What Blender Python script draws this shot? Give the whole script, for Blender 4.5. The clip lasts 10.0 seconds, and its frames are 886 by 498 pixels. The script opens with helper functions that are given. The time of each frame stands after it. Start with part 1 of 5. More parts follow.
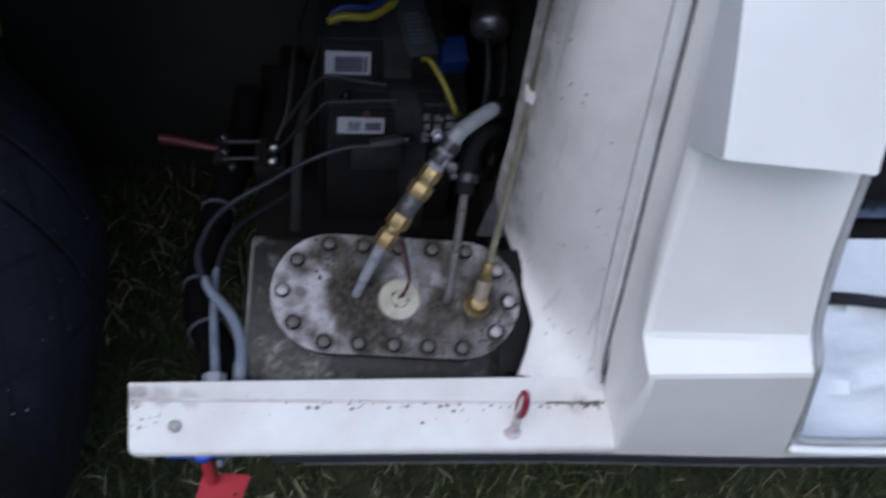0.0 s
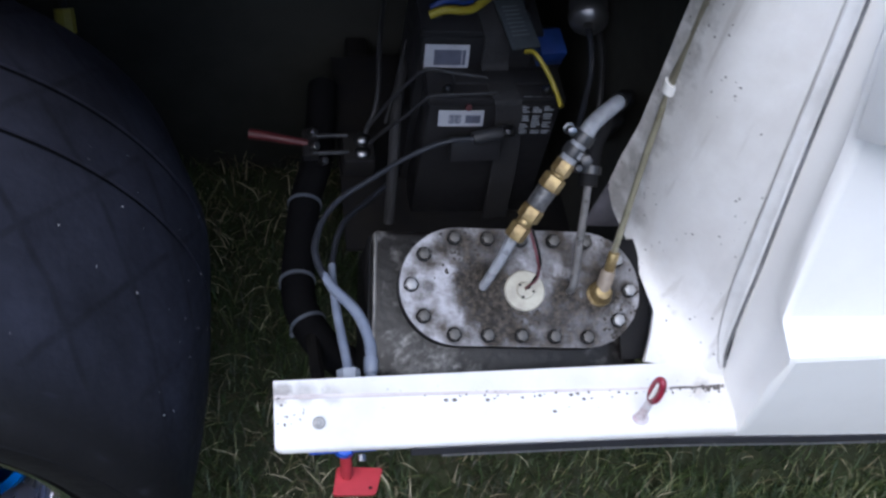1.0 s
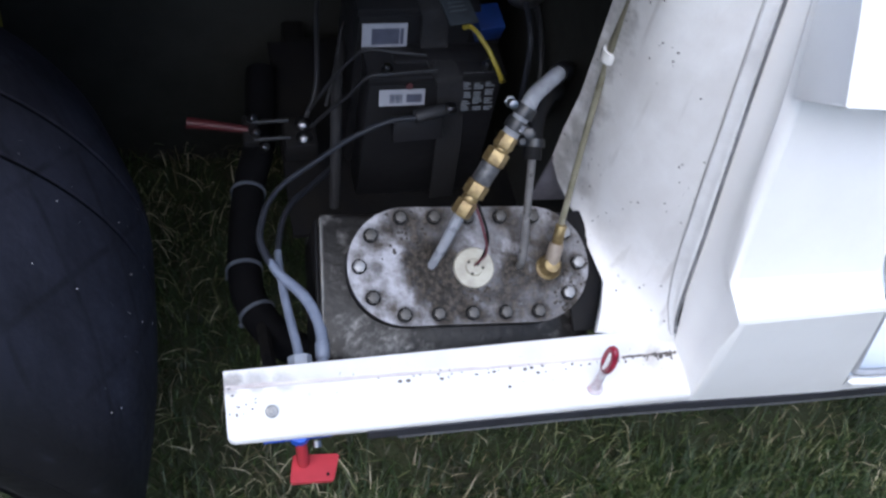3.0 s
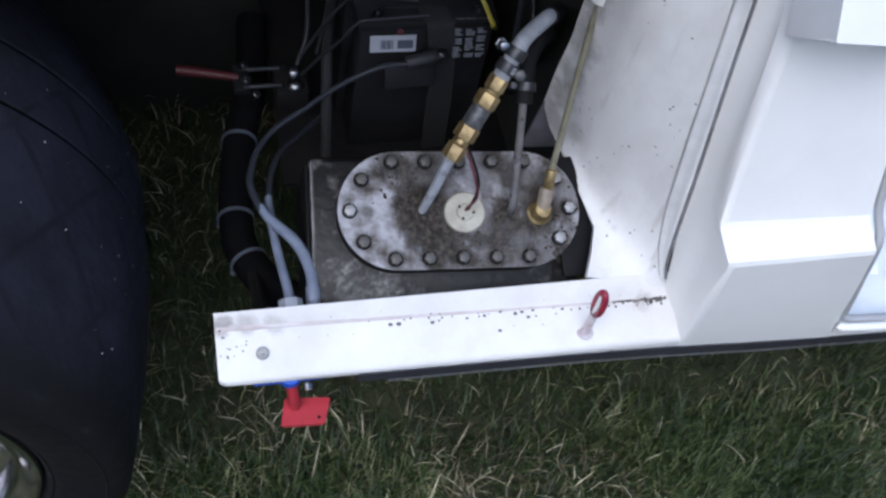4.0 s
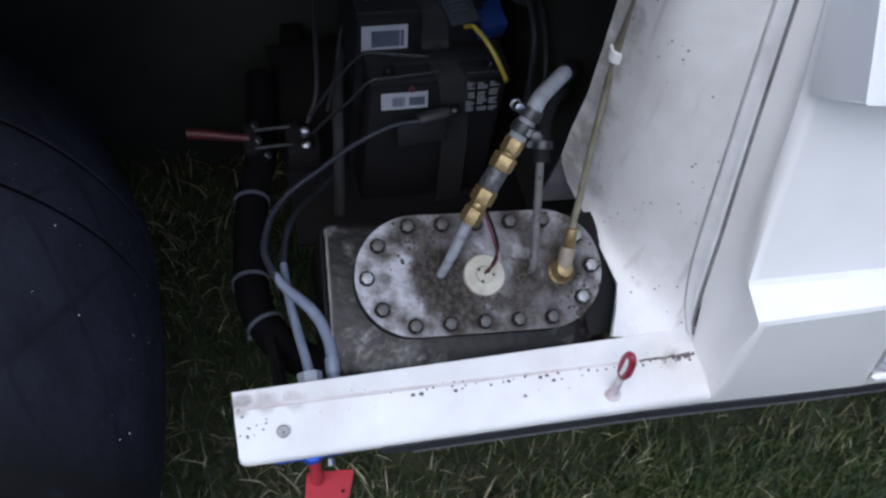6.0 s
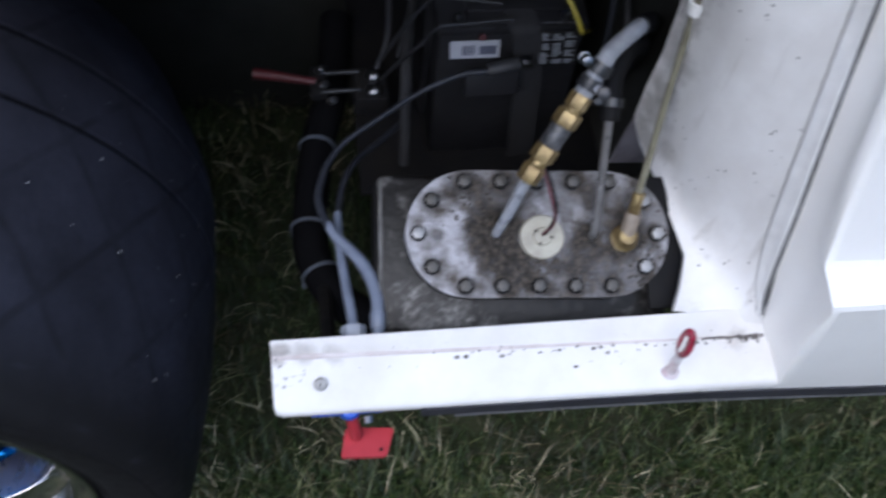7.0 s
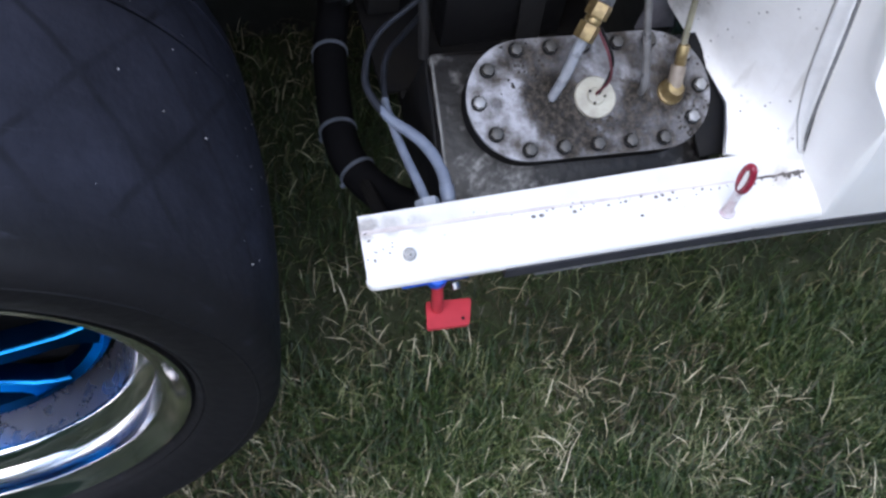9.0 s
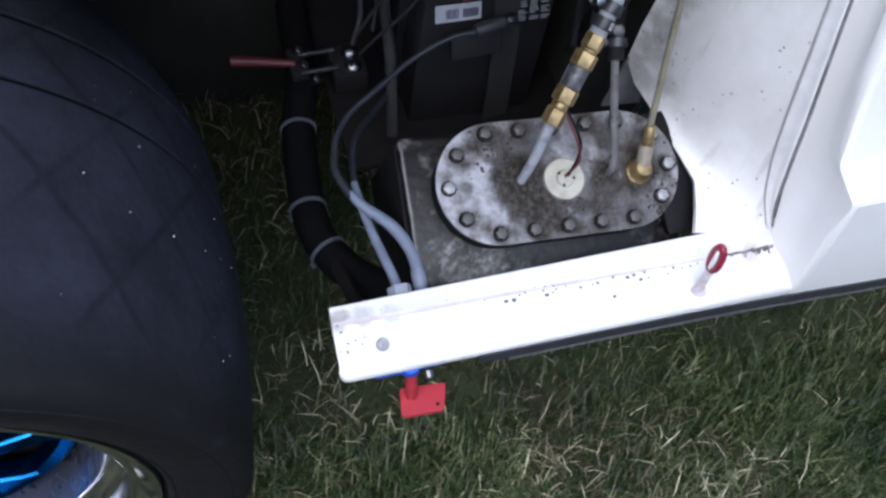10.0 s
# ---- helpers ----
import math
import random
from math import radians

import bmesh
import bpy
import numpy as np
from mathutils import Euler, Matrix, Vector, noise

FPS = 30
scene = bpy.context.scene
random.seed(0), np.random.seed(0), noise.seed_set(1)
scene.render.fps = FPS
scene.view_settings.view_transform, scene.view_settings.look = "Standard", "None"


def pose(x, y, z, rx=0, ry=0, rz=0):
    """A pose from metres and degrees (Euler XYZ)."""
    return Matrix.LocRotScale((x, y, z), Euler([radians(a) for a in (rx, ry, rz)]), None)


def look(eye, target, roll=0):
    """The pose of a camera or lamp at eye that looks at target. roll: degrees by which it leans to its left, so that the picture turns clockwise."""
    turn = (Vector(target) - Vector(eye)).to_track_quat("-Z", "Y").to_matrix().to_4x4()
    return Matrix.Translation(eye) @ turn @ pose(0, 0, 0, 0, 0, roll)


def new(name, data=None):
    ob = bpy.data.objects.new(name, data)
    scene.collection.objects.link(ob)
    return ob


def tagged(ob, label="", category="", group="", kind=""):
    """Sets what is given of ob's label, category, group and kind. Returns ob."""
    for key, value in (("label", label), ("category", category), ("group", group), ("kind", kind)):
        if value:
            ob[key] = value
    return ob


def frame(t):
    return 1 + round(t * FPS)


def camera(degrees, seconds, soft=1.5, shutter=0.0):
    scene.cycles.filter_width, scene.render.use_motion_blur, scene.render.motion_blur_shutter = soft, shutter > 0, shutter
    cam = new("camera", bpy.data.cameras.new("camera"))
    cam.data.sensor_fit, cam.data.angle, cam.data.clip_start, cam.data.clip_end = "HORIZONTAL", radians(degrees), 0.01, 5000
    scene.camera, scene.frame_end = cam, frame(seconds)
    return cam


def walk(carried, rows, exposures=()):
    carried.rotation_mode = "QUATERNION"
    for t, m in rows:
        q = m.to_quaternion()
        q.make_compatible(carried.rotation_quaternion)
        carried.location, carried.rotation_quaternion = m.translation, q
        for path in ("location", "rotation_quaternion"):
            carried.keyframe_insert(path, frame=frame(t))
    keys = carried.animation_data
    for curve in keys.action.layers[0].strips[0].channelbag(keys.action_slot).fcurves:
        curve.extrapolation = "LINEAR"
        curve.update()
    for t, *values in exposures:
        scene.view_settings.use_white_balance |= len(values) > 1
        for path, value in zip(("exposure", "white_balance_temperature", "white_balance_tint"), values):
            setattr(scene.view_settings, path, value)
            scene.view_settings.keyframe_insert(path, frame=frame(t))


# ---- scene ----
cam = camera(48.8, 10.0, soft=2.6, shutter=0.3)
EXPO = [(0.0, 1.22, 6500, 11), (0.5, 1.62, 6500, 11), (1.0, 1.93, 6500, 11), (2.5, 2.07, 6500, 11), (4.0, 1.71, 6500, 11), (5.0, 1.62, 6500, 11), (5.7, 1.54, 6500, 11), (6.8, 1.65, 6500, 11), (7.5, 1.96, 6500, 11), (10.0, 2.04, 6500, 11)]
PATH = [
    (0.0, 0.1574, -0.3932, 1.3198, 36.55, -6.74, -4.72),
    (0.2, 0.1253, -0.3931, 1.3015, 34.80, -4.98, -3.98),
    (0.3, 0.1073, -0.3875, 1.2966, 34.23, -4.17, -4.55),
    (0.5, 0.0339, -0.3648, 1.2988, 33.59, -5.94, -6.17),
    (0.7, 0.0233, -0.3851, 1.3054, 35.66, -5.47, -7.18),
    (1.0, -0.0097, -0.3745, 1.3149, 35.81, -8.03, -7.32),
    (1.5, -0.0308, -0.3849, 1.3066, 36.09, -7.57, -7.17),
    (2.0, -0.0366, -0.3926, 1.2804, 33.77, -9.07, -6.97),
    (2.5, -0.0180, -0.3718, 1.2973, 33.15, -7.99, -9.24),
    (2.7, -0.0097, -0.3721, 1.3074, 35.73, -8.18, -10.69),
    (3.8, 0.0014, -0.3916, 1.2934, 33.90, -9.11, -11.47),
    (4.0, 0.0002, -0.3942, 1.2930, 33.60, -8.90, -11.35),
    (4.5, -0.0038, -0.4045, 1.2757, 32.69, -9.69, -10.20),
    (5.0, 0.0168, -0.3575, 1.2983, 35.65, -9.25, -13.88),
    (5.5, -0.0186, -0.3514, 1.2982, 35.10, -8.77, -12.78),
    (5.7, -0.0156, -0.3514, 1.2999, 35.02, -8.20, -13.03),
    (6.8, 0.0665, -0.3144, 1.2866, 32.97, -4.32, -9.42),
    (7.0, 0.0517, -0.3276, 1.2699, 31.60, -4.24, -6.48),
    (7.2, 0.0342, -0.3632, 1.2695, 32.29, -2.46, -2.59),
    (7.3, 0.0185, -0.3753, 1.2675, 32.13, -2.05, -3.57),
    (7.5, -0.0364, -0.3551, 1.2528, 30.27, -4.64, -7.31),
    (7.8, -0.0530, -0.3852, 1.2471, 31.19, -3.70, -10.59),
    (8.0, -0.0875, -0.3799, 1.2396, 30.69, -5.33, -12.42),
    (8.5, -0.1072, -0.3892, 1.2409, 31.46, -4.76, -15.20),
    (9.0, -0.1200, -0.3861, 1.2303, 30.38, -6.28, -14.98),
    (9.5, -0.1176, -0.3750, 1.2403, 31.47, -6.73, -15.24),
    (10.0, -0.1102, -0.3474, 1.2494, 32.87, -6.94, -16.92),
]
walk(cam, [(t, pose(x, y, z, rx, ry, rz)) for t, x, y, z, rx, ry, rz in PATH],
     exposures=EXPO)

# ---- world, sun, light ----
world = bpy.data.worlds.new("world")
scene.world = world
world.use_nodes = True
wn, wl = world.node_tree.nodes, world.node_tree.links
sky = wn.new("ShaderNodeTexSky")
sky.sky_type, sky.sun_disc = "NISHITA", False
sky.sun_elevation, sky.sun_rotation = radians(50), radians(220)
sky.air_density, sky.dust_density, sky.ozone_density = 1.0, 1.0, 2.5
wl.new(sky.outputs[0], wn["Background"].inputs[0])
wn["Background"].inputs[1].default_value = 0.115
sun = new("sun", bpy.data.lights.new("sun", "SUN"))
sun.data.energy, sun.data.angle, sun.data.color = 0.62, radians(62), (0.94, 0.975, 1.0)
sun.matrix_world = look((-0.45, -1.15, 2.4), (0, 0, 0))


# ---- materials ----
def material(name, colour, rough=0.5, metal=0.0, second=None, scale=8.0, amount=0.5, bump=0.1, bump_scale=60.0,
             specks=None, speck_scale=90.0, speck_size=0.12, coat=0.0, rough_var=0.12, detail=6.0, edges=None, spec=0.5, gate_at=0.6):
    """A surface with variation at two scales: a broad stain from colour to second, fine relief, and optional specks."""
    m = bpy.data.materials.new(name)
    m.use_nodes = True
    n, l = m.node_tree.nodes, m.node_tree.links
    b = n["Principled BSDF"]
    b.inputs["Metallic"].default_value = metal
    b.inputs["Specular IOR Level"].default_value = spec
    b.inputs["Coat Weight"].default_value = coat
    b.inputs["Coat Roughness"].default_value = 0.15
    tc = n.new("ShaderNodeTexCoord")
    big = n.new("ShaderNodeTexNoise")
    big.inputs["Scale"].default_value, big.inputs["Detail"].default_value, big.inputs["Roughness"].default_value = scale, detail, 0.62
    l.new(tc.outputs["Object"], big.inputs["Vector"])
    ramp = n.new("ShaderNodeValToRGB")
    ramp.color_ramp.elements[0].position, ramp.color_ramp.elements[1].position = 0.5 - 0.5 * (1 - amount) * 0.5 - 0.1, 0.62
    if edges:
        ramp.color_ramp.elements[0].position, ramp.color_ramp.elements[1].position = edges
    second = second or tuple(c * 0.8 for c in colour)
    ramp.color_ramp.elements[0].color, ramp.color_ramp.elements[1].color = (*second, 1), (*colour, 1)
    l.new(big.outputs["Fac"], ramp.inputs[0])
    out = ramp.outputs[0]
    if specks:
        v = n.new("ShaderNodeTexVoronoi")
        v.inputs["Scale"].default_value = speck_scale
        l.new(tc.outputs["Object"], v.inputs["Vector"])
        mask = n.new("ShaderNodeMath")
        mask.operation = "LESS_THAN"
        mask.inputs[1].default_value = speck_size
        l.new(v.outputs["Distance"], mask.inputs[0])
        pick = n.new("ShaderNodeTexNoise")
        pick.inputs["Scale"].default_value = 14
        l.new(tc.outputs["Object"], pick.inputs["Vector"])
        gate = n.new("ShaderNodeMath")
        gate.operation = "GREATER_THAN"
        gate.inputs[1].default_value = gate_at
        l.new(pick.outputs["Fac"], gate.inputs[0])
        both = n.new("ShaderNodeMath")
        both.operation = "MULTIPLY"
        l.new(mask.outputs[0], both.inputs[0])
        l.new(gate.outputs[0], both.inputs[1])
        mix = n.new("ShaderNodeMix")
        mix.data_type = "RGBA"
        mix.inputs["B"].default_value = (*specks, 1)
        l.new(both.outputs[0], mix.inputs["Factor"])
        l.new(out, mix.inputs["A"])
        out = mix.outputs["Result"]
    l.new(out, b.inputs["Base Color"])
    fine = n.new("ShaderNodeTexNoise")
    fine.inputs["Scale"].default_value, fine.inputs["Detail"].default_value = bump_scale, 5
    l.new(tc.outputs["Object"], fine.inputs["Vector"])
    rr = n.new("ShaderNodeMapRange")
    rr.inputs["To Min"].default_value, rr.inputs["To Max"].default_value = max(0.02, rough - rough_var), min(1, rough + rough_var)
    l.new(fine.outputs["Fac"], rr.inputs[0])
    l.new(rr.outputs[0], b.inputs["Roughness"])
    bp = n.new("ShaderNodeBump")
    bp.inputs["Strength"].default_value, bp.inputs["Distance"].default_value = bump, 0.004
    l.new(fine.outputs["Fac"], bp.inputs["Height"])
    l.new(bp.outputs[0], b.inputs["Normal"])
    return m


def streaks(m, colour, size=(55, 55, 5), lo=0.56, hi=0.75):
    """Dirty runs down a wall, or scuffs along one axis."""
    n, l = m.node_tree.nodes, m.node_tree.links
    b = n["Principled BSDF"]
    tc, mp, nz, rg, mix = (n.new("ShaderNode" + k) for k in ("TexCoord", "Mapping", "TexNoise", "MapRange", "Mix"))
    mp.inputs["Scale"].default_value = size
    nz.inputs["Scale"].default_value, nz.inputs["Detail"].default_value = 1.0, 5
    l.new(tc.outputs["Object"], mp.inputs["Vector"])
    l.new(mp.outputs[0], nz.inputs["Vector"])
    rg.inputs["From Min"].default_value, rg.inputs["From Max"].default_value = lo, hi
    l.new(nz.outputs["Fac"], rg.inputs[0])
    mix.data_type = "RGBA"
    mix.inputs["B"].default_value = (*colour, 1)
    l.new(rg.outputs[0], mix.inputs["Factor"])
    l.new(b.inputs["Base Color"].links[0].from_socket, mix.inputs["A"])
    l.new(mix.outputs["Result"], b.inputs["Base Color"])


PAINT = material("white_paint", (0.86, 0.85, 0.83), 0.35, second=(0.78, 0.765, 0.74), scale=5, bump=0.04, bump_scale=90, coat=0.2)
PAINT_DIRTY = material("dirty_white_paint", (0.76, 0.75, 0.74), 0.5, second=(0.60, 0.57, 0.54), scale=9, amount=0.3, bump=0.12, bump_scale=160,
                       specks=(0.12, 0.11, 0.10), speck_scale=95, speck_size=0.16)
PAINT_SPECKLED = material("speckled_white_paint", (0.74, 0.735, 0.73), 0.5, second=(0.60, 0.58, 0.56), scale=13, amount=0.2, bump=0.15, bump_scale=180,
                          specks=(0.17, 0.16, 0.155), speck_scale=105, speck_size=0.13, gate_at=0.48)
streaks(PAINT_SPECKLED, (0.58, 0.565, 0.55), (26, 26, 9), 0.52, 0.8)
streaks(PAINT_SPECKLED, (0.40, 0.375, 0.35), (62, 62, 5), 0.60, 0.86)
SEAM = material("grey_seam_sealer", (0.71, 0.705, 0.70), 0.65, second=(0.57, 0.565, 0.56), scale=24, bump=0.3)
SEAM_GREY = material("grey_gap", (0.42, 0.415, 0.41), 0.8, second=(0.25, 0.245, 0.24), scale=40, bump=0.2)
SEAM_DARK = material("dirty_gap", (0.19, 0.19, 0.20), 0.8, second=(0.06, 0.06, 0.058), scale=40, bump=0.2)
RUBBER_TYRE = material("tyre_rubber", (0.0250, 0.0262, 0.0395), 0.7, second=(0.0112, 0.0116, 0.0176), scale=12, bump=0.3, bump_scale=70, detail=10, rough_var=0.15, spec=0.24)


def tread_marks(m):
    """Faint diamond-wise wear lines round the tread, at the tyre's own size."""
    n, l = m.node_tree.nodes, m.node_tree.links
    b = n["Principled BSDF"]
    tc, sep = n.new("ShaderNodeTexCoord"), n.new("ShaderNodeSeparateXYZ")
    l.new(tc.outputs["Object"], sep.inputs[0])

    def calc(op, a, c=0.0, d=0.0):
        k = n.new("ShaderNodeMath")
        k.operation = op
        for i, v in enumerate((a, c, d)):
            if isinstance(v, (int, float)):
                k.inputs[i].default_value = v
            else:
                l.new(v, k.inputs[i])
        return k.outputs[0]

    wob = n.new("ShaderNodeTexNoise")
    wob.inputs["Scale"].default_value = 9
    l.new(tc.outputs["Object"], wob.inputs["Vector"])
    arc = calc("MULTIPLY_ADD", calc("ARCTAN2", sep.outputs["Y"], sep.outputs["X"]), 0.327, calc("MULTIPLY", wob.outputs["Fac"], 0.03))
    lines = None
    for sign in (1, -1):
        u = calc("FRACT", calc("DIVIDE", calc("MULTIPLY_ADD", sep.outputs["Z"], sign * 0.8, arc), 0.1142))
        band = n.new("ShaderNodeMapRange")
        band.interpolation_type = "SMOOTHSTEP"
        band.inputs["From Min"].default_value, band.inputs["From Max"].default_value = 0.055, 0.012
        l.new(calc("ABSOLUTE", calc("SUBTRACT", u, 0.5)), band.inputs[0])
        lines = band.outputs[0] if lines is None else calc("MAXIMUM", lines, band.outputs[0])
    patchy = n.new("ShaderNodeTexNoise")
    patchy.inputs["Scale"].default_value, patchy.inputs["Detail"].default_value = 26, 4
    l.new(tc.outputs["Object"], patchy.inputs["Vector"])
    worn = n.new("ShaderNodeMapRange")
    worn.inputs["From Min"].default_value, worn.inputs["From Max"].default_value, worn.inputs["To Max"].default_value = 0.26, 0.60, 0.6
    l.new(patchy.outputs["Fac"], worn.inputs[0])
    tread = calc("MULTIPLY", calc("GREATER_THAN", sep.outputs["Z"], 0.03), calc("MULTIPLY", lines, worn.outputs[0]))
    mix = n.new("ShaderNodeMix")
    mix.data_type = "RGBA"
    mix.inputs["B"].default_value = (0.006, 0.006, 0.008, 1)
    # sidewall in a duller rubber, its weaker light also put into the colour
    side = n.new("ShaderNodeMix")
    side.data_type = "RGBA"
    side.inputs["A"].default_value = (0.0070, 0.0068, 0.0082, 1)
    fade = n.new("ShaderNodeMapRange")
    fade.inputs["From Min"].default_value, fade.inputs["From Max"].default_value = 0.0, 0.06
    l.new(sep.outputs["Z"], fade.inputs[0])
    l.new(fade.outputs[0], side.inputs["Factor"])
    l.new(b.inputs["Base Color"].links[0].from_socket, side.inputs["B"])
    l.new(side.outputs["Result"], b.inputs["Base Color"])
    l.new(tread, mix.inputs["Factor"])
    l.new(b.inputs["Base Color"].links[0].from_socket, mix.inputs["A"])
    l.new(mix.outputs["Result"], b.inputs["Base Color"])


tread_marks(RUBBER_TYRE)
streaks(RUBBER_TYRE, (0.036, 0.037, 0.050), (22, 22, 90), 0.66, 0.88)
CHROME = material("polished_aluminium", (0.80, 0.79, 0.79), 0.12, 1.0, second=(0.68, 0.67, 0.68), scale=9, bump=0.02, rough_var=0.05)
BLUE_ANOD = material("blue_anodised_aluminium", (0.012, 0.22, 0.52), 0.17, 1.0, second=(0.008, 0.15, 0.40), scale=12, bump=0.02, rough_var=0.05)
# the same blue darkened, painting the dim reflections of spoke faces and ring
BLUE_DIM = material("blue_anodised_dim", (0.006, 0.062, 0.200), 0.30, 1.0, second=(0.004, 0.040, 0.14), scale=12, bump=0.02, rough_var=0.06)
SATIN = material("brushed_aluminium", (0.52, 0.54, 0.62), 0.28, 0.95, second=(0.38, 0.40, 0.49), scale=11, bump=0.03, rough_var=0.10)
for m in (BLUE_ANOD, BLUE_DIM):
    m.node_tree.nodes["Principled BSDF"].inputs["Specular Tint"].default_value = (0.25, 0.55, 0.9, 1)
# black raised a little, to put lens haze into the bay's dark sheets
BAY_BLACK = material("raised_bay_black", (0.034, 0.034, 0.031), 0.8, second=(0.020, 0.020, 0.018), scale=6, bump=0.2, spec=0.1)
DARK = material("black_chassis_paint", (0.010, 0.010, 0.0115), 0.65, second=(0.015, 0.014, 0.013), scale=20, bump=0.2, spec=0.08)
BATT = material("black_battery_case", (0.014, 0.014, 0.016), 0.42, second=(0.019, 0.019, 0.021), scale=30, bump=0.15, spec=0.22)
TANKBLACK = material("worn_black_tank", (0.26, 0.252, 0.245), 0.40, second=(0.009, 0.008, 0.008), scale=21, bump=0.25, bump_scale=140, detail=10, edges=(0.55, 0.76), spec=0.3)
PLATE_BASE = dict(spec=0.2, edges=(0.37, 0.57), colour=(0.34, 0.335, 0.355), rough=0.5, metal=0.35, second=(0.07, 0.060, 0.052), scale=30, amount=0.25, bump=0.25, bump_scale=220,
                 specks=(0.03, 0.026, 0.022), speck_scale=190, speck_size=0.30, detail=11)
PLATE = material("stained_aluminium_plate", **PLATE_BASE)


def stain(m, spots, colour, grow=3.6):
    """Oil stains with uneven edges round given places of the plate."""
    n, l = m.node_tree.nodes, m.node_tree.links
    b = n["Principled BSDF"]
    tc = n.new("ShaderNodeTexCoord")
    rough = n.new("ShaderNodeTexNoise")
    rough.inputs["Scale"].default_value, rough.inputs["Detail"].default_value, rough.inputs["Roughness"].default_value = 38, 10, 0.75
    l.new(tc.outputs["Object"], rough.inputs["Vector"])
    grain = n.new("ShaderNodeTexNoise")
    grain.inputs["Scale"].default_value, grain.inputs["Detail"].default_value, grain.inputs["Roughness"].default_value = 150, 6, 0.7
    l.new(tc.outputs["Object"], grain.inputs["Vector"])
    grit = n.new("ShaderNodeValToRGB")
    grit.color_ramp.elements[0].position, grit.color_ramp.elements[1].position = 0.45, 0.68
    grit.color_ramp.elements[0].color = (*(c * 0.5 for c in colour), 1)
    grit.color_ramp.elements[1].color = (*(min(0.6, c * grow) for c in colour), 1)
    l.new(grain.outputs["Fac"], grit.inputs[0])
    for p, size, most in spots:
        d = n.new("ShaderNodeVectorMath")
        d.operation = "DISTANCE"
        d.inputs[1].default_value = (*p, 0)[:3]
        l.new(tc.outputs["Object"], d.inputs[0])
        add = n.new("ShaderNodeMath")
        add.operation = "MULTIPLY_ADD"
        add.inputs[1].default_value, add.inputs[2].default_value = size * 3.4, -size * 1.7
        l.new(rough.outputs["Fac"], add.inputs[0])
        s = n.new("ShaderNodeMath")
        s.operation = "SUBTRACT"
        l.new(d.outputs["Value"], s.inputs[0])
        l.new(add.outputs[0], s.inputs[1])
        rg = n.new("ShaderNodeMapRange")
        rg.inputs["From Min"].default_value, rg.inputs["From Max"].default_value = size * 1.6, size * 0.75
        rg.inputs["To Min"].default_value, rg.inputs["To Max"].default_value = 0, most
        l.new(s.outputs[0], rg.inputs[0])
        mix = n.new("ShaderNodeMix")
        mix.data_type = "RGBA"
        l.new(grit.outputs[0], mix.inputs["B"])
        l.new(rg.outputs[0], mix.inputs["Factor"])
        l.new(b.inputs["Base Color"].links[0].from_socket, mix.inputs["A"])
        l.new(mix.outputs["Result"], b.inputs["Base Color"])


RING = [(x, q * 0.0487) for x in (-0.069, -0.035, -0.001, 0.033, 0.067) for q in (1, -1)] + [(0.112, 0.0)] + [(q * 0.0995, t * 0.031) for q in (1, -1) for t in (1, -1)]
stain(PLATE, [(p, 0.0085, 0.75) for p in RING] + [((-0.038, -0.004), 0.026, 0.97), ((-0.022, -0.034), 0.030, 0.95), ((-0.055, 0.018), 0.014, 0.8), ((0.05, -0.004), 0.015, 0.9), ((0.07, -0.03), 0.034, 0.72), ((-0.035, 0.032), 0.026, 0.7),
              ((0.03, 0.04), 0.02, 0.55), ((-0.07, 0.045), 0.016, 0.7), ((0.082, -0.004), 0.018, 0.85), ((-0.094, -0.001), 0.005, 0.6), ((0.025, -0.045), 0.022, 0.6), ((0.098, 0.012), 0.030, 0.55), ((0.03, -0.02), 0.022, 0.6), ((0.065, 0.03), 0.022, 0.5)], (0.024, 0.0195, 0.0155))
stain(PAINT_DIRTY, [((0.008, 0.042, 0.499), 0.008, 0.6), ((0.03, 0.042, 0.497), 0.009, 0.4), ((0.055, 0.041, 0.495), 0.008, 0.3), ((0.43, 0.041, 0.473), 0.009, 0.35)], (0.26, 0.21, 0.19), 1.8)
# dirt along the sight tube, with the turned wall edge's shade painted in
stain(PAINT_SPECKLED, [((0.358, 0.216, 0.62 + 0.05 * k), 0.016 + 0.004 * (k % 2), 0.48) for k in range(9)] + [((0.364, 0.226, 0.545), 0.015, 0.42), ((0.362, 0.222, 0.585), 0.016, 0.45), ((0.372, 0.195, 0.56), 0.012, 0.3)], (0.20, 0.185, 0.17), 1.9)
stain(TANKBLACK, [((-0.088, -0.078), 0.028, 0.85), ((-0.125, -0.055), 0.018, 0.75), ((-0.055, -0.078), 0.018, 0.7), ((-0.105, 0.0705), 0.008, 0.6), ((-0.075, 0.0705), 0.008, 0.6), ((-0.05, 0.068), 0.008, 0.4), ((-0.141, 0.03), 0.006, 0.5), ((-0.140, -0.02), 0.006, 0.5)], (0.27, 0.262, 0.255), 1.25)
BOLT = material("dull_zinc_bolt", (0.105, 0.100, 0.094), 0.45, 0.4, second=(0.025, 0.021, 0.018), scale=70, bump=0.2)
BOLT_CLEAN = material("clean_zinc_bolt", (0.36, 0.36, 0.37), 0.4, 0.4, second=(0.16, 0.15, 0.14), scale=70, bump=0.2)
BRASS = material("brass", (0.33, 0.245, 0.115), 0.38, 0.55, second=(0.12, 0.075, 0.035), scale=85, bump=0.06)
CLAMP = material("dull_dark_steel", (0.055, 0.056, 0.06), 0.4, 0.5, second=(0.02, 0.02, 0.022), scale=80, bump=0.1)
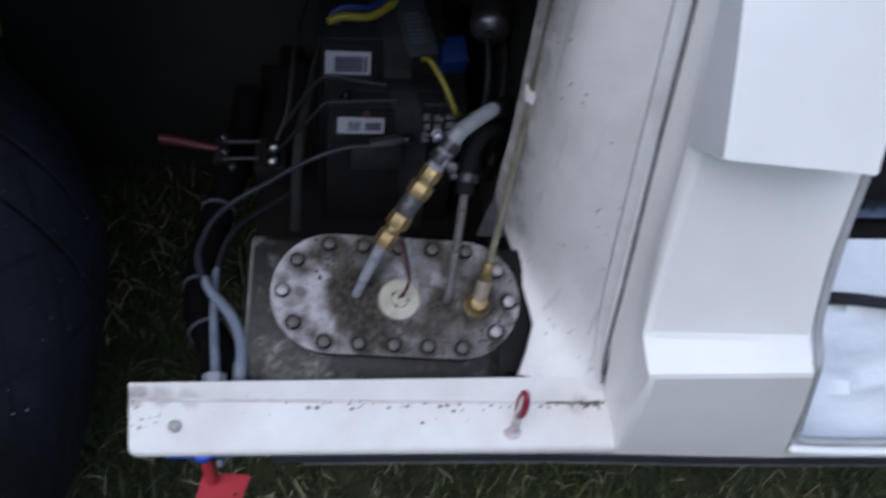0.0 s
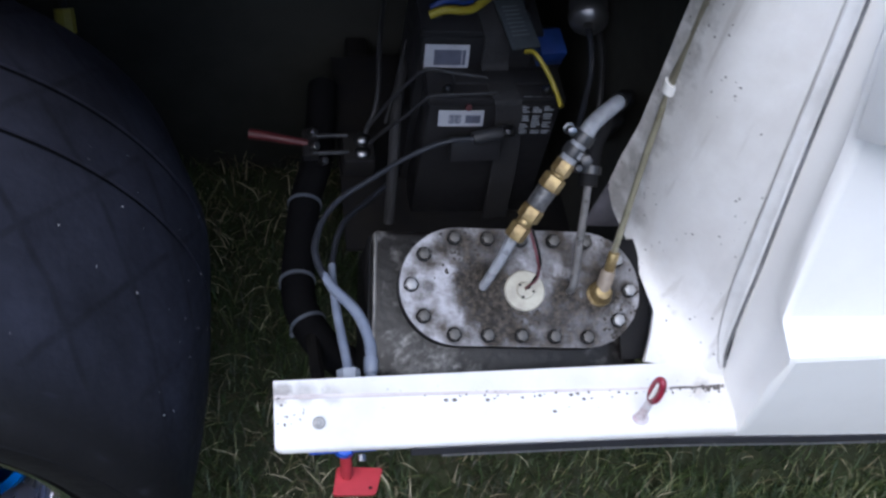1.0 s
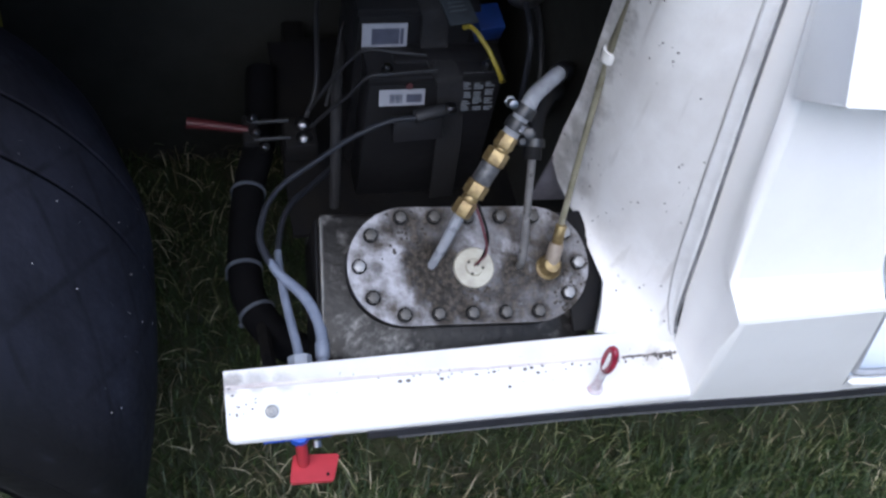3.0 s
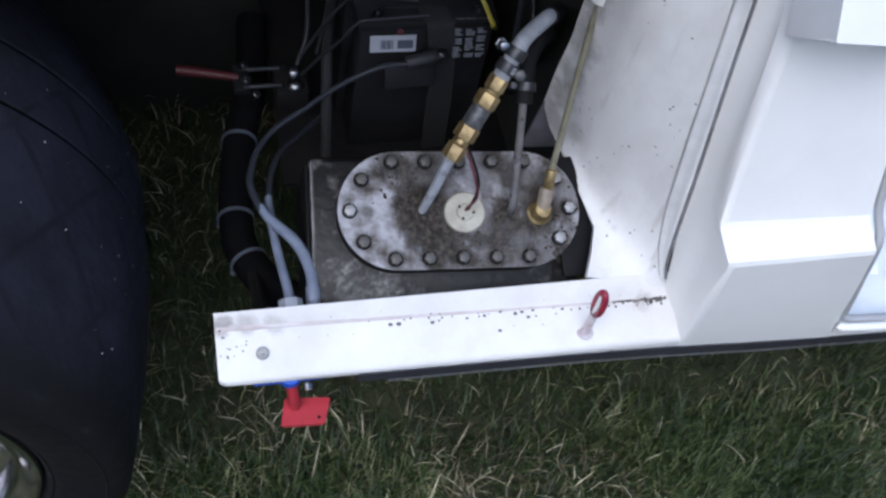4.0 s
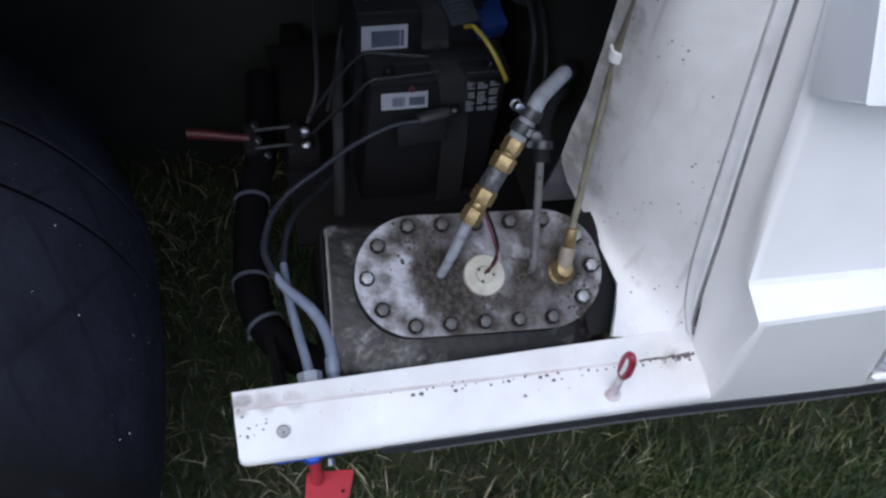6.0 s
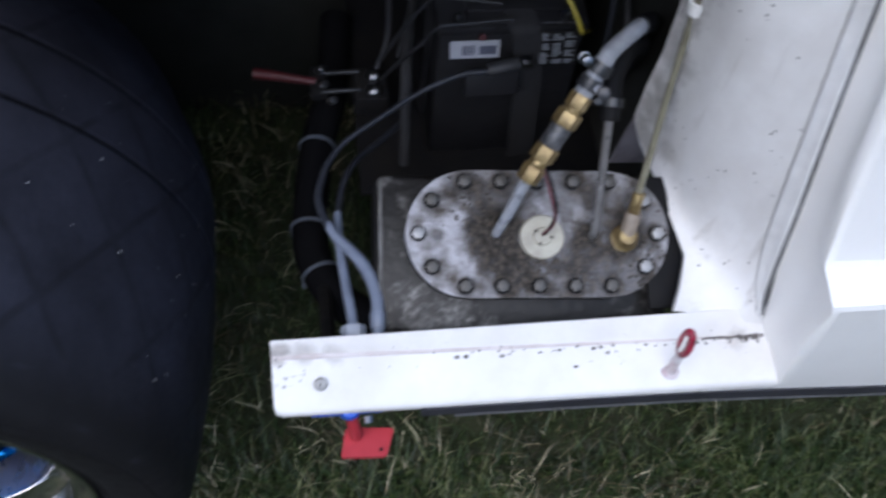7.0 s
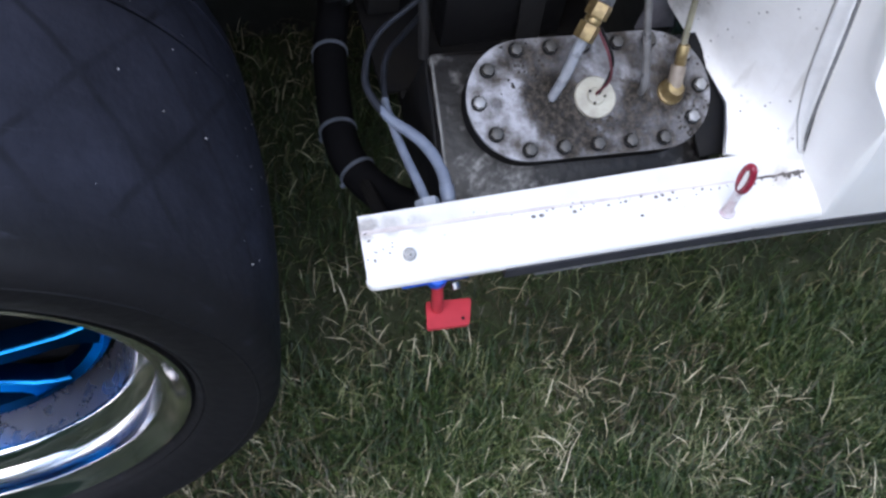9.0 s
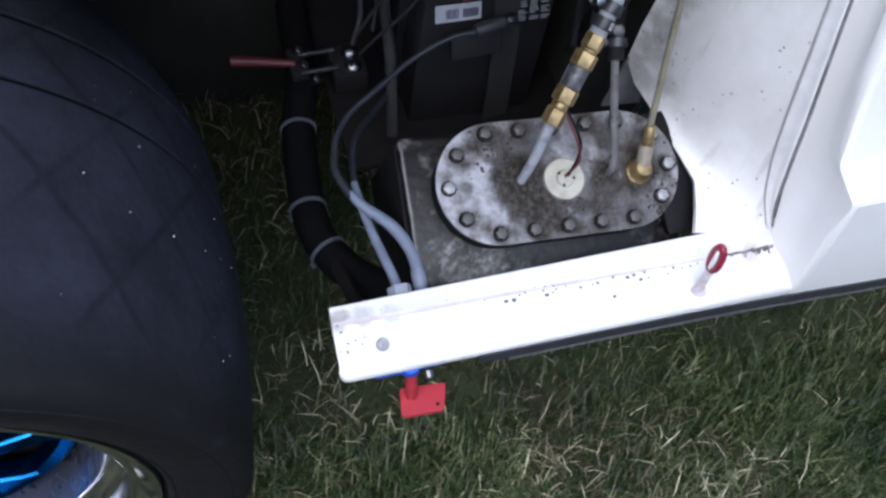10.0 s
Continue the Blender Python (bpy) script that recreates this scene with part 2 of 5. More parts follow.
STEEL = material("bright_steel", (0.24, 0.25, 0.27), 0.32, 1.0, second=(0.12, 0.12, 0.13), scale=60, bump=0.05)
FUEL_HOSE = material("milky_clear_hose", (0.36, 0.375, 0.41), 0.3, second=(0.20, 0.208, 0.228), scale=40, bump=0.05)
VENT_TUBE = material("smoked_clear_tube", (0.175, 0.170, 0.170), 0.3, second=(0.10, 0.097, 0.095), scale=50, bump=0.05)
for m, share in ((VENT_TUBE, 0.25), (FUEL_HOSE, 0.15)):
    m.node_tree.nodes["Principled BSDF"].inputs["Transmission Weight"].default_value = share
    m.node_tree.nodes["Principled BSDF"].inputs["IOR"].default_value = 1.15
HOSE = material("translucent_grey_hose", (0.20, 0.23, 0.30), 0.35, second=(0.12, 0.14, 0.19), scale=30, bump=0.05)
TIE = material("grey_nylon_tie", (0.10, 0.115, 0.15), 0.5, second=(0.06, 0.07, 0.09), scale=30, bump=0.05)
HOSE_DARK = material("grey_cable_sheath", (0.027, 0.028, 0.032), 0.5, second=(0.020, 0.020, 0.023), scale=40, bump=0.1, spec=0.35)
# dark grey that paints shade on the hoses' upper runs and the filter pipe
SHADED_GREY = material("shaded_tube_grey", (0.026, 0.029, 0.038), 0.5, second=(0.016, 0.018, 0.024), scale=40, bump=0.08, spec=0.3)
TUBE_YELLOW = material("yellowed_clear_tube", (0.215, 0.200, 0.145), 0.3, second=(0.13, 0.12, 0.085), scale=40, bump=0.05)
CREAM = material("cream_plastic", (0.42, 0.40, 0.33), 0.5, second=(0.26, 0.235, 0.19), scale=60, bump=0.1)
RED = material("red_painted_metal", (0.50, 0.040, 0.055), 0.48, second=(0.38, 0.03, 0.04), scale=30, bump=0.06)
RED_DARK = material("dark_red_vinyl", (0.065, 0.006, 0.009), 0.55, second=(0.035, 0.004, 0.006), scale=30, bump=0.06)
BLUE = material("blue_plastic", (0.007, 0.03, 0.15), 0.5, second=(0.005, 0.02, 0.09), scale=30, bump=0.05)
YELLOW = material("yellow_wire_sheath", (0.32, 0.27, 0.03), 0.45, second=(0.28, 0.22, 0.025), scale=30, bump=0.05)
PAPER = material("white_sticker", (0.36, 0.37, 0.41), 0.5, second=(0.26, 0.275, 0.31), scale=30, bump=0.03)
INK = material("grey_print", (0.075, 0.083, 0.12), 0.55, second=(0.045, 0.05, 0.075), scale=60, bump=0.03)
WEBBING = material("black_webbing", (0.018, 0.018, 0.021), 0.85, second=(0.012, 0.012, 0.014), scale=60, bump=0.5, bump_scale=400)
FOIL = material("crinkled_foil", (0.84, 0.86, 0.86), 0.45, 0.2, second=(0.70, 0.74, 0.77), scale=9, bump=0.9, bump_scale=22)
CRUMB = material("dark_dirt", (0.10, 0.09, 0.085), 0.9, second=(0.20, 0.18, 0.17), scale=90, bump=0.3)
SOIL = material("soil_and_thatch", (0.036, 0.044, 0.017), 0.95, second=(0.013, 0.018, 0.006), scale=14, bump=0.6, bump_scale=80)


# ---- mesh helpers ----
def part(name, bm, mat, parent=None, label="", smooth=40):
    """Links a bmesh as one mesh object, under a thing or a part."""
    bmesh.ops.recalc_face_normals(bm, faces=bm.faces)
    me = bpy.data.meshes.new(name)
    bm.to_mesh(me)
    bm.free()
    me.materials.append(mat)
    if smooth:
        me.shade_smooth()
        me.set_sharp_from_angle(angle=radians(smooth))
    ob = new(name, me)
    if parent:
        ob.parent = parent
    return tagged(ob, label)


def thing(name, label, category, group="", kind="", at=None):
    ob = new(name)
    ob.empty_display_size = 0.02
    if at is not None:
        ob.matrix_basis = at if isinstance(at, Matrix) else Matrix.Translation(at)
    return tagged(ob, label, category, group, kind)


def local(ob, *points):
    """World points into a thing's own space."""
    inv = ob.matrix_basis.inverted()
    return [inv @ Vector(p) for p in points]


def box(bm, size, m=Matrix(), bevel=0.0, seg=2):
    r = bmesh.ops.create_cube(bm, size=1, matrix=m @ Matrix.Diagonal((*size, 1)))
    if bevel:
        edges = list({e for v in r["verts"] for e in v.link_edges})
        bmesh.ops.bevel(bm, geom=edges, offset=bevel, segments=seg, profile=0.5, affect="EDGES")
    return bm


def cyl(bm, r, h, m=Matrix(), n=24, r2=None, bevel=0.0):
    """A cylinder whose base is at m's origin, along its z."""
    made = bmesh.ops.create_cone(bm, cap_ends=True, segments=n, radius1=r, radius2=r if r2 is None else r2, depth=h,
                                 matrix=m @ Matrix.Translation((0, 0, h / 2)))
    if bevel:
        caps = {f for v in made["verts"] for f in v.link_faces if len(f.verts) > 4 or n <= 4}
        edges = list({e for f in caps for e in f.edges if len(f.verts) == n})
        bmesh.ops.bevel(bm, geom=edges, offset=bevel, segments=2, profile=0.5, affect="EDGES")
    return bm


def lathe(bm, profile, n=96, m=Matrix()):
    """Turns a closed profile of (radius, axial) points about m's z."""
    rings = []
    for i in range(n):
        a = 2 * math.pi * i / n
        rings.append([bm.verts.new(m @ Vector((r * math.cos(a), r * math.sin(a), z))) for r, z in profile])
    k = len(profile)
    for i in range(n):
        p, q = rings[i], rings[(i + 1) % n]
        for j in range(k):
            bm.faces.new((p[j], p[(j + 1) % k], q[(j + 1) % k], q[j]))
    return bm


def spline(points, steps=8):
    """A smooth run through the points."""
    p = [Vector(q) for q in points]
    p = [2 * p[0] - p[1], *p, 2 * p[-1] - p[-2]]
    out = []
    for i in range(1, len(p) - 2):
        a, b, c, d = p[i - 1:i + 3]
        for s in range(steps):
            t = s / steps
            out.append(0.5 * (2 * b + (c - a) * t + (2 * a - 5 * b + 4 * c - d) * t * t + (3 * b - a - 3 * c + d) * t ** 3))
    return out + [p[-2]]


def tube(bm, points, r, n=12, steps=8, radii=None):
    """A round hose along a smooth run through the points."""
    run = spline(points, steps)
    up, rings = Vector((0.3, 0.2, 1)).normalized(), []
    for i, p in enumerate(run):
        d = (run[min(i + 1, len(run) - 1)] - run[max(i - 1, 0)]).normalized()
        up = (up - d * up.dot(d)).normalized()
        side = d.cross(up)
        rr = r if radii is None else radii(i / (len(run) - 1))
        rings.append([bm.verts.new(p + rr * (math.cos(a) * up + math.sin(a) * side)) for a in [2 * math.pi * k / n for k in range(n)]])
    for a, b in zip(rings, rings[1:]):
        for k in range(n):
            bm.faces.new((a[k], a[(k + 1) % n], b[(k + 1) % n], b[k]))
    bm.faces.new(rings[0][::-1])
    bm.faces.new(rings[-1])
    return bm


def ribbon(bm, points, width, thick, across, steps=8):
    """A flat strap along a smooth run."""
    run, rings = spline(points, steps), []
    across = Vector(across).normalized()
    for i, p in enumerate(run):
        d = (run[min(i + 1, len(run) - 1)] - run[max(i - 1, 0)]).normalized()
        nrm = d.cross(across).normalized()
        rings.append([bm.verts.new(p + a * across * width / 2 + b * nrm * thick / 2) for a, b in ((-1, -1), (1, -1), (1, 1), (-1, 1))])
    for a, b in zip(rings, rings[1:]):
        for k in range(4):
            bm.faces.new((a[k], a[(k + 1) % 4], b[(k + 1) % 4], b[k]))
    bm.faces.new(rings[0][::-1])
    bm.faces.new(rings[-1])
    return bm


def sheet(bm, grid, thick):
    """A curved panel through a grid of points, given a thickness to its back."""
    rows = [[bm.verts.new(p) for p in row] for row in grid]
    faces = []
    for a, b in zip(rows, rows[1:]):
        for k in range(len(a) - 1):
            faces.append(bm.faces.new((a[k], a[k + 1], b[k + 1], b[k])))
    bmesh.ops.recalc_face_normals(bm, faces=faces)
    if thick:
        bmesh.ops.solidify(bm, geom=faces, thickness=thick)
    return bm


def along(a, b):
    """A frame at a whose z points to b."""
    a, b = Vector(a), Vector(b)
    return Matrix.Translation(a) @ (b - a).to_track_quat("Z", "X").to_matrix().to_4x4()


def lerp(a, b, t):
    return Vector(a) * (1 - t) + Vector(b) * t


# ---- ground ----
def ground_height(x, y):
    rise = 0.06 * math.exp(-((x + 0.38) / 0.28) ** 2 - ((y - 0.1) / 0.5) ** 2)
    return -0.012 + rise + 0.012 * noise.noise((x * 2.2, y * 2.2, 0.3)) + 0.006 * noise.noise((x * 9, y * 9, 1.7))


bm = bmesh.new()
xs = [-300, -60, -15, -5, -2.5] + [-1.6 + 0.05 * i for i in range(65)] + [2.5, 5, 15, 60, 300]
ys = [-300, -60, -15, -5, -2.5] + [-1.5 + 0.05 * i for i in range(75)] + [3.5, 6, 15, 60, 300]
sheet(bm, [[(x, y, ground_height(x, y)) for x in xs] for y in ys], 0)
ground = part("ground", bm, SOIL, None, smooth=180)
tagged(ground, "soil and thatch under a patchy lawn", "ground", kind="structure")


# unseen green ring added to block the low sky and darken reflections
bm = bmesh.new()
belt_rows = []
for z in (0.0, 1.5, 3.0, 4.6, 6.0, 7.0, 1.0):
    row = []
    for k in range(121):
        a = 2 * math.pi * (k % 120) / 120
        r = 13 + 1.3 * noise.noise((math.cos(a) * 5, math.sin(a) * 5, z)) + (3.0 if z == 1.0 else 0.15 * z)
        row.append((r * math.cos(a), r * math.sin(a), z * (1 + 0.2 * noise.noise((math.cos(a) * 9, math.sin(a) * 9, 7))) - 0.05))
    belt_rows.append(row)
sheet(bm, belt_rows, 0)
tagged(part("backdrop", bm, material("horizon_block_green", (0.05, 0.075, 0.025), 0.8, second=(0.025, 0.04, 0.012), scale=3, bump=0.8, bump_scale=12), None),
       "unseen dark green ring far round the lawn, added to block the low sky", "trees", kind="structure")


def grass_material(name, stops):
    m = bpy.data.materials.new(name)
    m.use_nodes = True
    n, l = m.node_tree.nodes, m.node_tree.links
    b = n["Principled BSDF"]
    geo = n.new("ShaderNodeNewGeometry")
    ramp = n.new("ShaderNodeValToRGB")
    ramp.color_ramp.elements[0].position, ramp.color_ramp.elements[0].color = stops[0][0], (*stops[0][1], 1)
    ramp.color_ramp.elements[1].position, ramp.color_ramp.elements[1].color = 1.0, (*stops[-1][1], 1)
    for p, c in stops[1:-1]:
        e = ramp.color_ramp.elements.new(p)
        e.color = (*c, 1)
    tc, nz = n.new("ShaderNodeTexCoord"), n.new("ShaderNodeTexNoise")
    nz.inputs["Scale"].default_value, nz.inputs["Detail"].default_value = 6.0, 3
    l.new(tc.outputs["Object"], nz.inputs["Vector"])
    mul = n.new("ShaderNodeMath")
    mul.operation = "MULTIPLY_ADD"
    mul.inputs[1].default_value, mul.inputs[2].default_value = 1.3, -0.62
    l.new(nz.outputs["Fac"], mul.inputs[0])
    add = n.new("ShaderNodeMath")
    l.new(geo.outputs["Random Per Island"], add.inputs[0])
    l.new(mul.outputs[0], add.inputs[1])
    l.new(add.outputs[0], ramp.inputs[0])
    l.new(ramp.outputs[0], b.inputs["Base Color"])
    b.inputs["Roughness"].default_value = 0.5
    return m


GREEN = [(0.0, (0.007, 0.018, 0.005)), (0.45, (0.022, 0.046, 0.009)), (0.78, (0.047, 0.077, 0.017)), (1.0, (0.19, 0.20, 0.093))]
STRAW = [(0.0, (0.028, 0.021, 0.012)), (0.5, (0.060, 0.050, 0.026)), (0.78, (0.17, 0.14, 0.078)), (1.0, (0.58, 0.52, 0.36))]


def grass(name, label, count, seed, stops, dry, outer=False):
    """Blades with a bend; the green ones stand dense, the dry ones lie flat in patches."""
    rng = np.random.default_rng(seed)
    x, y = (rng.uniform(-2.6, 3.2, count), rng.uniform(-2.4, 1.9, count)) if outer else (rng.uniform(-0.45, 1.2, count), rng.uniform(-0.6, 0.74, count))
    wave = np.sin(x * 11.0 + 2 * np.sin(y * 7)) + np.sin(y * 13.0 + 2 * np.sin(x * 9 + 1)) + 0.6 * np.sin(x * 31 + y * 23)
    if dry:
        keep = rng.uniform(0, 1, count) < np.clip(0.24 - 0.11 * wave, 0.13, 0.5) * np.clip(1.15 - 1.1 * (x + 0.05), 0.3, 1)
    else:
        keep = rng.uniform(0, 1, count) < 0.74 + 0.14 * wave
    if outer:
        keep &= (x < -0.45) | (x > 1.2) | (y < -0.6) | (y > 0.74)
    else:
        keep &= (y < 0.10) | (rng.uniform(0, 1, count) < (0.5 if dry else 0.17))
    x, y, wave = x[keep], y[keep], wave[keep]
    n = len(x)
    z0 = np.array([ground_height(a, b) for a, b in zip(x, y)]) - 0.003
    h = np.clip(rng.gamma(6, 0.0058, n) * (1 + 0.14 * wave * (not dry)), 0.012, 0.075) * (0.85 if dry else 1.0) * (1.5 if outer else 1.0)
    lean = np.abs(rng.normal(0.62, 0.38, n))
    if dry:
        lean = rng.uniform(0.9, 1.75, n)
        z0 = z0 + rng.uniform(0.004, 0.03, n)
    a = rng.uniform(0, 2 * np.pi, n)
    w = rng.uniform(0.0004, 0.0012, n) * (0.85 if dry else 1.0) * (3.0 if outer else 1.0)
    ca, sa = np.cos(a), np.sin(a)
    pts = []
    for s, ww in ((0, 1.0), (0.4, 0.95), (0.75, 0.6)):
        q, zz = h * s * np.sin(lean * s), h * s * np.cos(lean * s * 0.8)
        for side in (-1, 1):
            pts.append(np.stack([x + ca * q - sa * w * ww * side, y + sa * q + ca * w * ww * side, z0 + zz], 1))
    pts.append(np.stack([x + ca * h * np.sin(lean), y + sa * h * np.sin(lean), z0 + h * np.cos(lean * 0.8)], 1))
    verts = np.stack(pts, 1).reshape(-1, 3)
    k = np.arange(n)[:, None] * 7
    faces = (k + np.array([[0, 1, 3, 2]])).tolist() + (k + np.array([[2, 3, 5, 4]])).tolist() + (k + np.array([[4, 5, 6]])).tolist()
    me = bpy.data.meshes.new(name)
    me.from_pydata(verts.tolist(), [], faces)
    me.materials.append(grass_material(name + "_blade", stops))
    return tagged(new(name, me), label, "grass", kind="stuff")


grass("grass", "short patchy green lawn grass", 250000, 5, GREEN, False)
grass("dry_grass", "dry straw blades lying matted in the lawn", 105000, 8, STRAW, True)
grass("lawn", "longer lawn grass farther round the car", 150000, 6, GREEN, False, True)


# ---- car body: white fibreglass shell with wheel bay, jamb and rocker ledge ----
body = thing("race_car", "white race car with an open wheel bay, speckled with dirt", "car")

# the ledge along the bottom of the bay
bm = bmesh.new()
grid = []
for t in [0, 0.002, 0.005, 0.009, 0.016] + [k / 24 for k in range(1, 25)]:
    x = 0.002 + 0.47 * t
    inset = 0.005 * (1 - math.sqrt(1 - (1 - min(1, t / 0.016)) ** 2))
    front, crease, back = lerp((0, 0, 0.470), (0, -0.002, 0.459), t), lerp((0, 0.040, 0.4965), (0, 0.040, 0.4705), t), lerp((0, 0.051, 0.508), (0, 0.061, 0.488), t)
    front = front + Vector((0, inset, inset * 0.66))
    row = [front + Vector((0, d, h * (0.5 + 0.5 * t))) for d, h in ((0.006, -0.0190), (0.0015, -0.0180), (-0.0004, -0.0150), (-0.0006, -0.0060), (0.0006, -0.0014), (0.0035, 0.0015))]
    row += [lerp(front, crease, s) for s in (0.2, 0.5, 0.75, 0.94)] + [crease + Vector((0, 0.001, 0.0))] + [lerp(crease, back, s) for s in (0.2, 0.6, 0.9)] + [back, back + Vector((0, 0.002, -0.003))]
    grid.append([Vector((x, p.y, p.z)) for p in row])
sheet(bm, grid, 0.003)
part("rocker_ledge", bm, PAINT_DIRTY, body, "narrow white ledge with dark dirt specks along its crease", smooth=45)

# outer side below and above the ledge line, as rows from the jamb's edge to the door opening
EDGE = [(0.466, -0.002, 0.436), (0.463, -0.004, 0.462), (0.459, -0.004, 0.54), (0.4560, -0.002, 0.5965), (0.4552, 0.0, 0.602), (0.4525, 0.029, 0.6145),
        (0.4520, 0.033, 0.6195), (0.450, 0.054, 0.70), (0.452, 0.077, 0.775), (0.452, 0.086, 0.801)]
DOOR = [(0.652, -0.005, 0.420), (0.6405, -0.006, 0.462), (0.6235, -0.005, 0.54), (0.607, -0.0045, 0.600), (0.6065, -0.0025, 0.605), (0.603, 0.020, 0.6185),
        (0.602, 0.025, 0.6235), (0.594, 0.052, 0.70), (0.592, 0.074, 0.775), (0.592, 0.083, 0.795)]
bm = bmesh.new()
sheet(bm, [[lerp(a, b, 0.045 + 0.0955 * k) for k in range(11)] for a, b in zip(EDGE, DOOR)], 0.004)
part("side_panel", bm, PAINT, body, smooth=18)

# the swelling upper side
bm = bmesh.new()
UP_A = [(0.452, 0.088, 0.806), (0.4395, 0.031, 0.8465), (0.441, 0.0245, 0.853), (0.4395, 0.054, 0.90), (0.437, 0.094, 0.96), (0.433, 0.16, 1.06)]
UP_B = [(0.592, 0.083, 0.795), (0.553, 0.030, 0.834), (0.556, 0.0235, 0.841), (0.558, 0.053, 0.89), (0.560, 0.094, 0.955), (0.564, 0.16, 1.055)]
UP_C = [(0.447, 0.080, 0.806), (0.444, 0.080, 0.818), (0.444, 0.108, 0.88), (0.442, 0.138, 0.96), (0.438, 0.19, 1.06)]
sheet(bm, [[lerp(a, b, s) for s in (0, 0.3, 0.6, 0.85, 1.0)] for a, b in zip(UP_C, [UP_A[1]] + UP_A[2:])], 0.003)
sheet(bm, [[lerp(a, b, k / 10) for k in range(11)] for a, b in zip(UP_A, UP_B)], 0.004)
part("upper_panel", bm, PAINT, body, "swollen white upper side panel", smooth=25)

# the jamb between the groove and the outer edge
GROOVE = [(0.456, 0.046, 0.468), (0.452, 0.058, 0.497), (0.450, 0.070, 0.56), (0.447, 0.084, 0.63), (0.443, 0.100, 0.70), (0.439, 0.117, 0.78), (0.435, 0.136, 0.875), (0.431, 0.156, 0.96), (0.427, 0.18, 1.06)]
OUTER = EDGE[0:10] + UP_C[2:]


def on_line(line, z):
    """The point of a rising line at height z."""
    for p, q in zip(line, line[1:]):
        if p[2] <= z <= q[2]:
            return lerp(p, q, (z - p[2]) / (q[2] - p[2]))
    return Vector(line[0] if z < line[0][2] else line[-1])


bm = bmesh.new()
jamb_rows = []
for i, o in enumerate(OUTER):
    g, o = on_line(GROOVE, o[2] + 0.008), Vector(o)
    row = [lerp(g, o, s) + Vector((0.003 * math.sin(math.pi * s), 0, 0)) for s in (-0.01, 0.1, 0.2, 0.4, 0.6)]
    past = lerp(EDGE[i], DOOR[i], 0.05) if i < 10 else o
    if i < 2 or 3 <= i <= 6:
        near = lerp(g, o, 0.85)
        row += [near, lerp(near, o, 0.7), o, lerp(o, past, 0.3), lerp(o, past, 0.7), past]
    else:
        near, turn = lerp(g, o, 0.74), lerp(o, past, 0.15)
        row += [(1 - t) ** 2 * near + 2 * t * (1 - t) * turn + t * t * past for t in (0.0, 0.2, 0.4, 0.6, 0.8, 1.0)]
    jamb_rows.append(row)
sheet(bm, jamb_rows, 0.003)
part("jamb", bm, PAINT, body, smooth=32)

# the inner wall of the bay, curving from the ledge up and in
FAR = [(0.366, 0.061, 0.4935), (0.376, 0.085, 0.499), (0.386, 0.112, 0.504), (0.383, 0.15, 0.510), (0.377, 0.195, 0.518), (0.368, 0.230, 0.527), (0.360, 0.246, 0.548),
       (0.358, 0.241, 0.60), (0.355, 0.229, 0.66), (0.353, 0.227, 0.72), (0.350, 0.225, 0.79), (0.347, 0.222, 0.875), (0.342, 0.224, 0.96), (0.336, 0.23, 1.06)]
RISE = [0.480, 0.492, 0.506, 0.522, 0.54, 0.56, 0.585, 0.625, 0.675, 0.73, 0.80, 0.875, 0.96, 1.06]
bm = bmesh.new()
wall = []
for f, z in zip(FAR, RISE):
    g = on_line(GROOVE, z)
    sag = max(0.0, 1 - (z - 0.48) / 0.2)
    wall.append([lerp(g, f, s) + Vector((-0.018, -0.011, 0)) * (1 - sag) * max(0, 1 - abs(s - 0.56) / (0.56 if s < 0.56 else 0.44)) ** 1.15 + Vector((0.002, 0.002, -0.006)) * sag * math.sin(math.pi * s) for s in [k / 16 for k in range(17)]])
for _ in range(5):
    wall = [[wall[i][j] if i in (0, len(wall) - 1) or j in (0, 16) else wall[i][j] * 0.5 + (wall[i - 1][j] + wall[i + 1][j] + wall[i][j - 1] + wall[i][j + 1]) * 0.125 for j in range(17)] for i in range(len(wall))]
sheet(bm, wall, 0.004)
part("bay_wall", bm, PAINT_SPECKLED, body, "dirty white inner wall of the wheel bay", smooth=80)

# black sheets added round the bay, an unseen one overhead, to keep light out
bm = bmesh.new()
BLOCK_EDGE = ((-1.0, 0.235, 0.845), (-0.6, 0.235, 0.845), (-0.22, 0.235, 0.845), (-0.12, 0.12, 0.940), (-0.03, 0.04, 1.000), (0.18, 0.065, 0.985), (0.30, 0.13, 0.940), (0.40, 0.23, 0.890))
sheet(bm, [[(x, y0 + s * (0.76 - y0), z0 + (1.0 - z0) * s + 0.012 * (s == 0)) for x, y0, z0 in BLOCK_EDGE] for s in (0, 0.01, 0.2, 0.5, 1.0)], 0.006)
part("light_block", bm, DARK, body, "unseen black sheet over the bay, added to block the sky")
# back, left and right sheets, added to shut light out of the bay
for block_rows in ([[(x, 0.74, z) for x in (-1.0, -0.4, 0.41)] for z in (-0.1, 0.5, 1.0)], [[(-0.86, y, z) for y in (0.25, 0.5, 0.74)] for z in (0.1, 0.5, 0.86)], [[(0.40, y, z) for y in (0.25, 0.5, 0.74)] for z in (0.2, 0.5, 1.03)]):
    bm = bmesh.new()
    sheet(bm, block_rows, 0.005)
    part("bay_light_block", bm, BAY_BLACK, body, "black sheet added to close the bay against light")

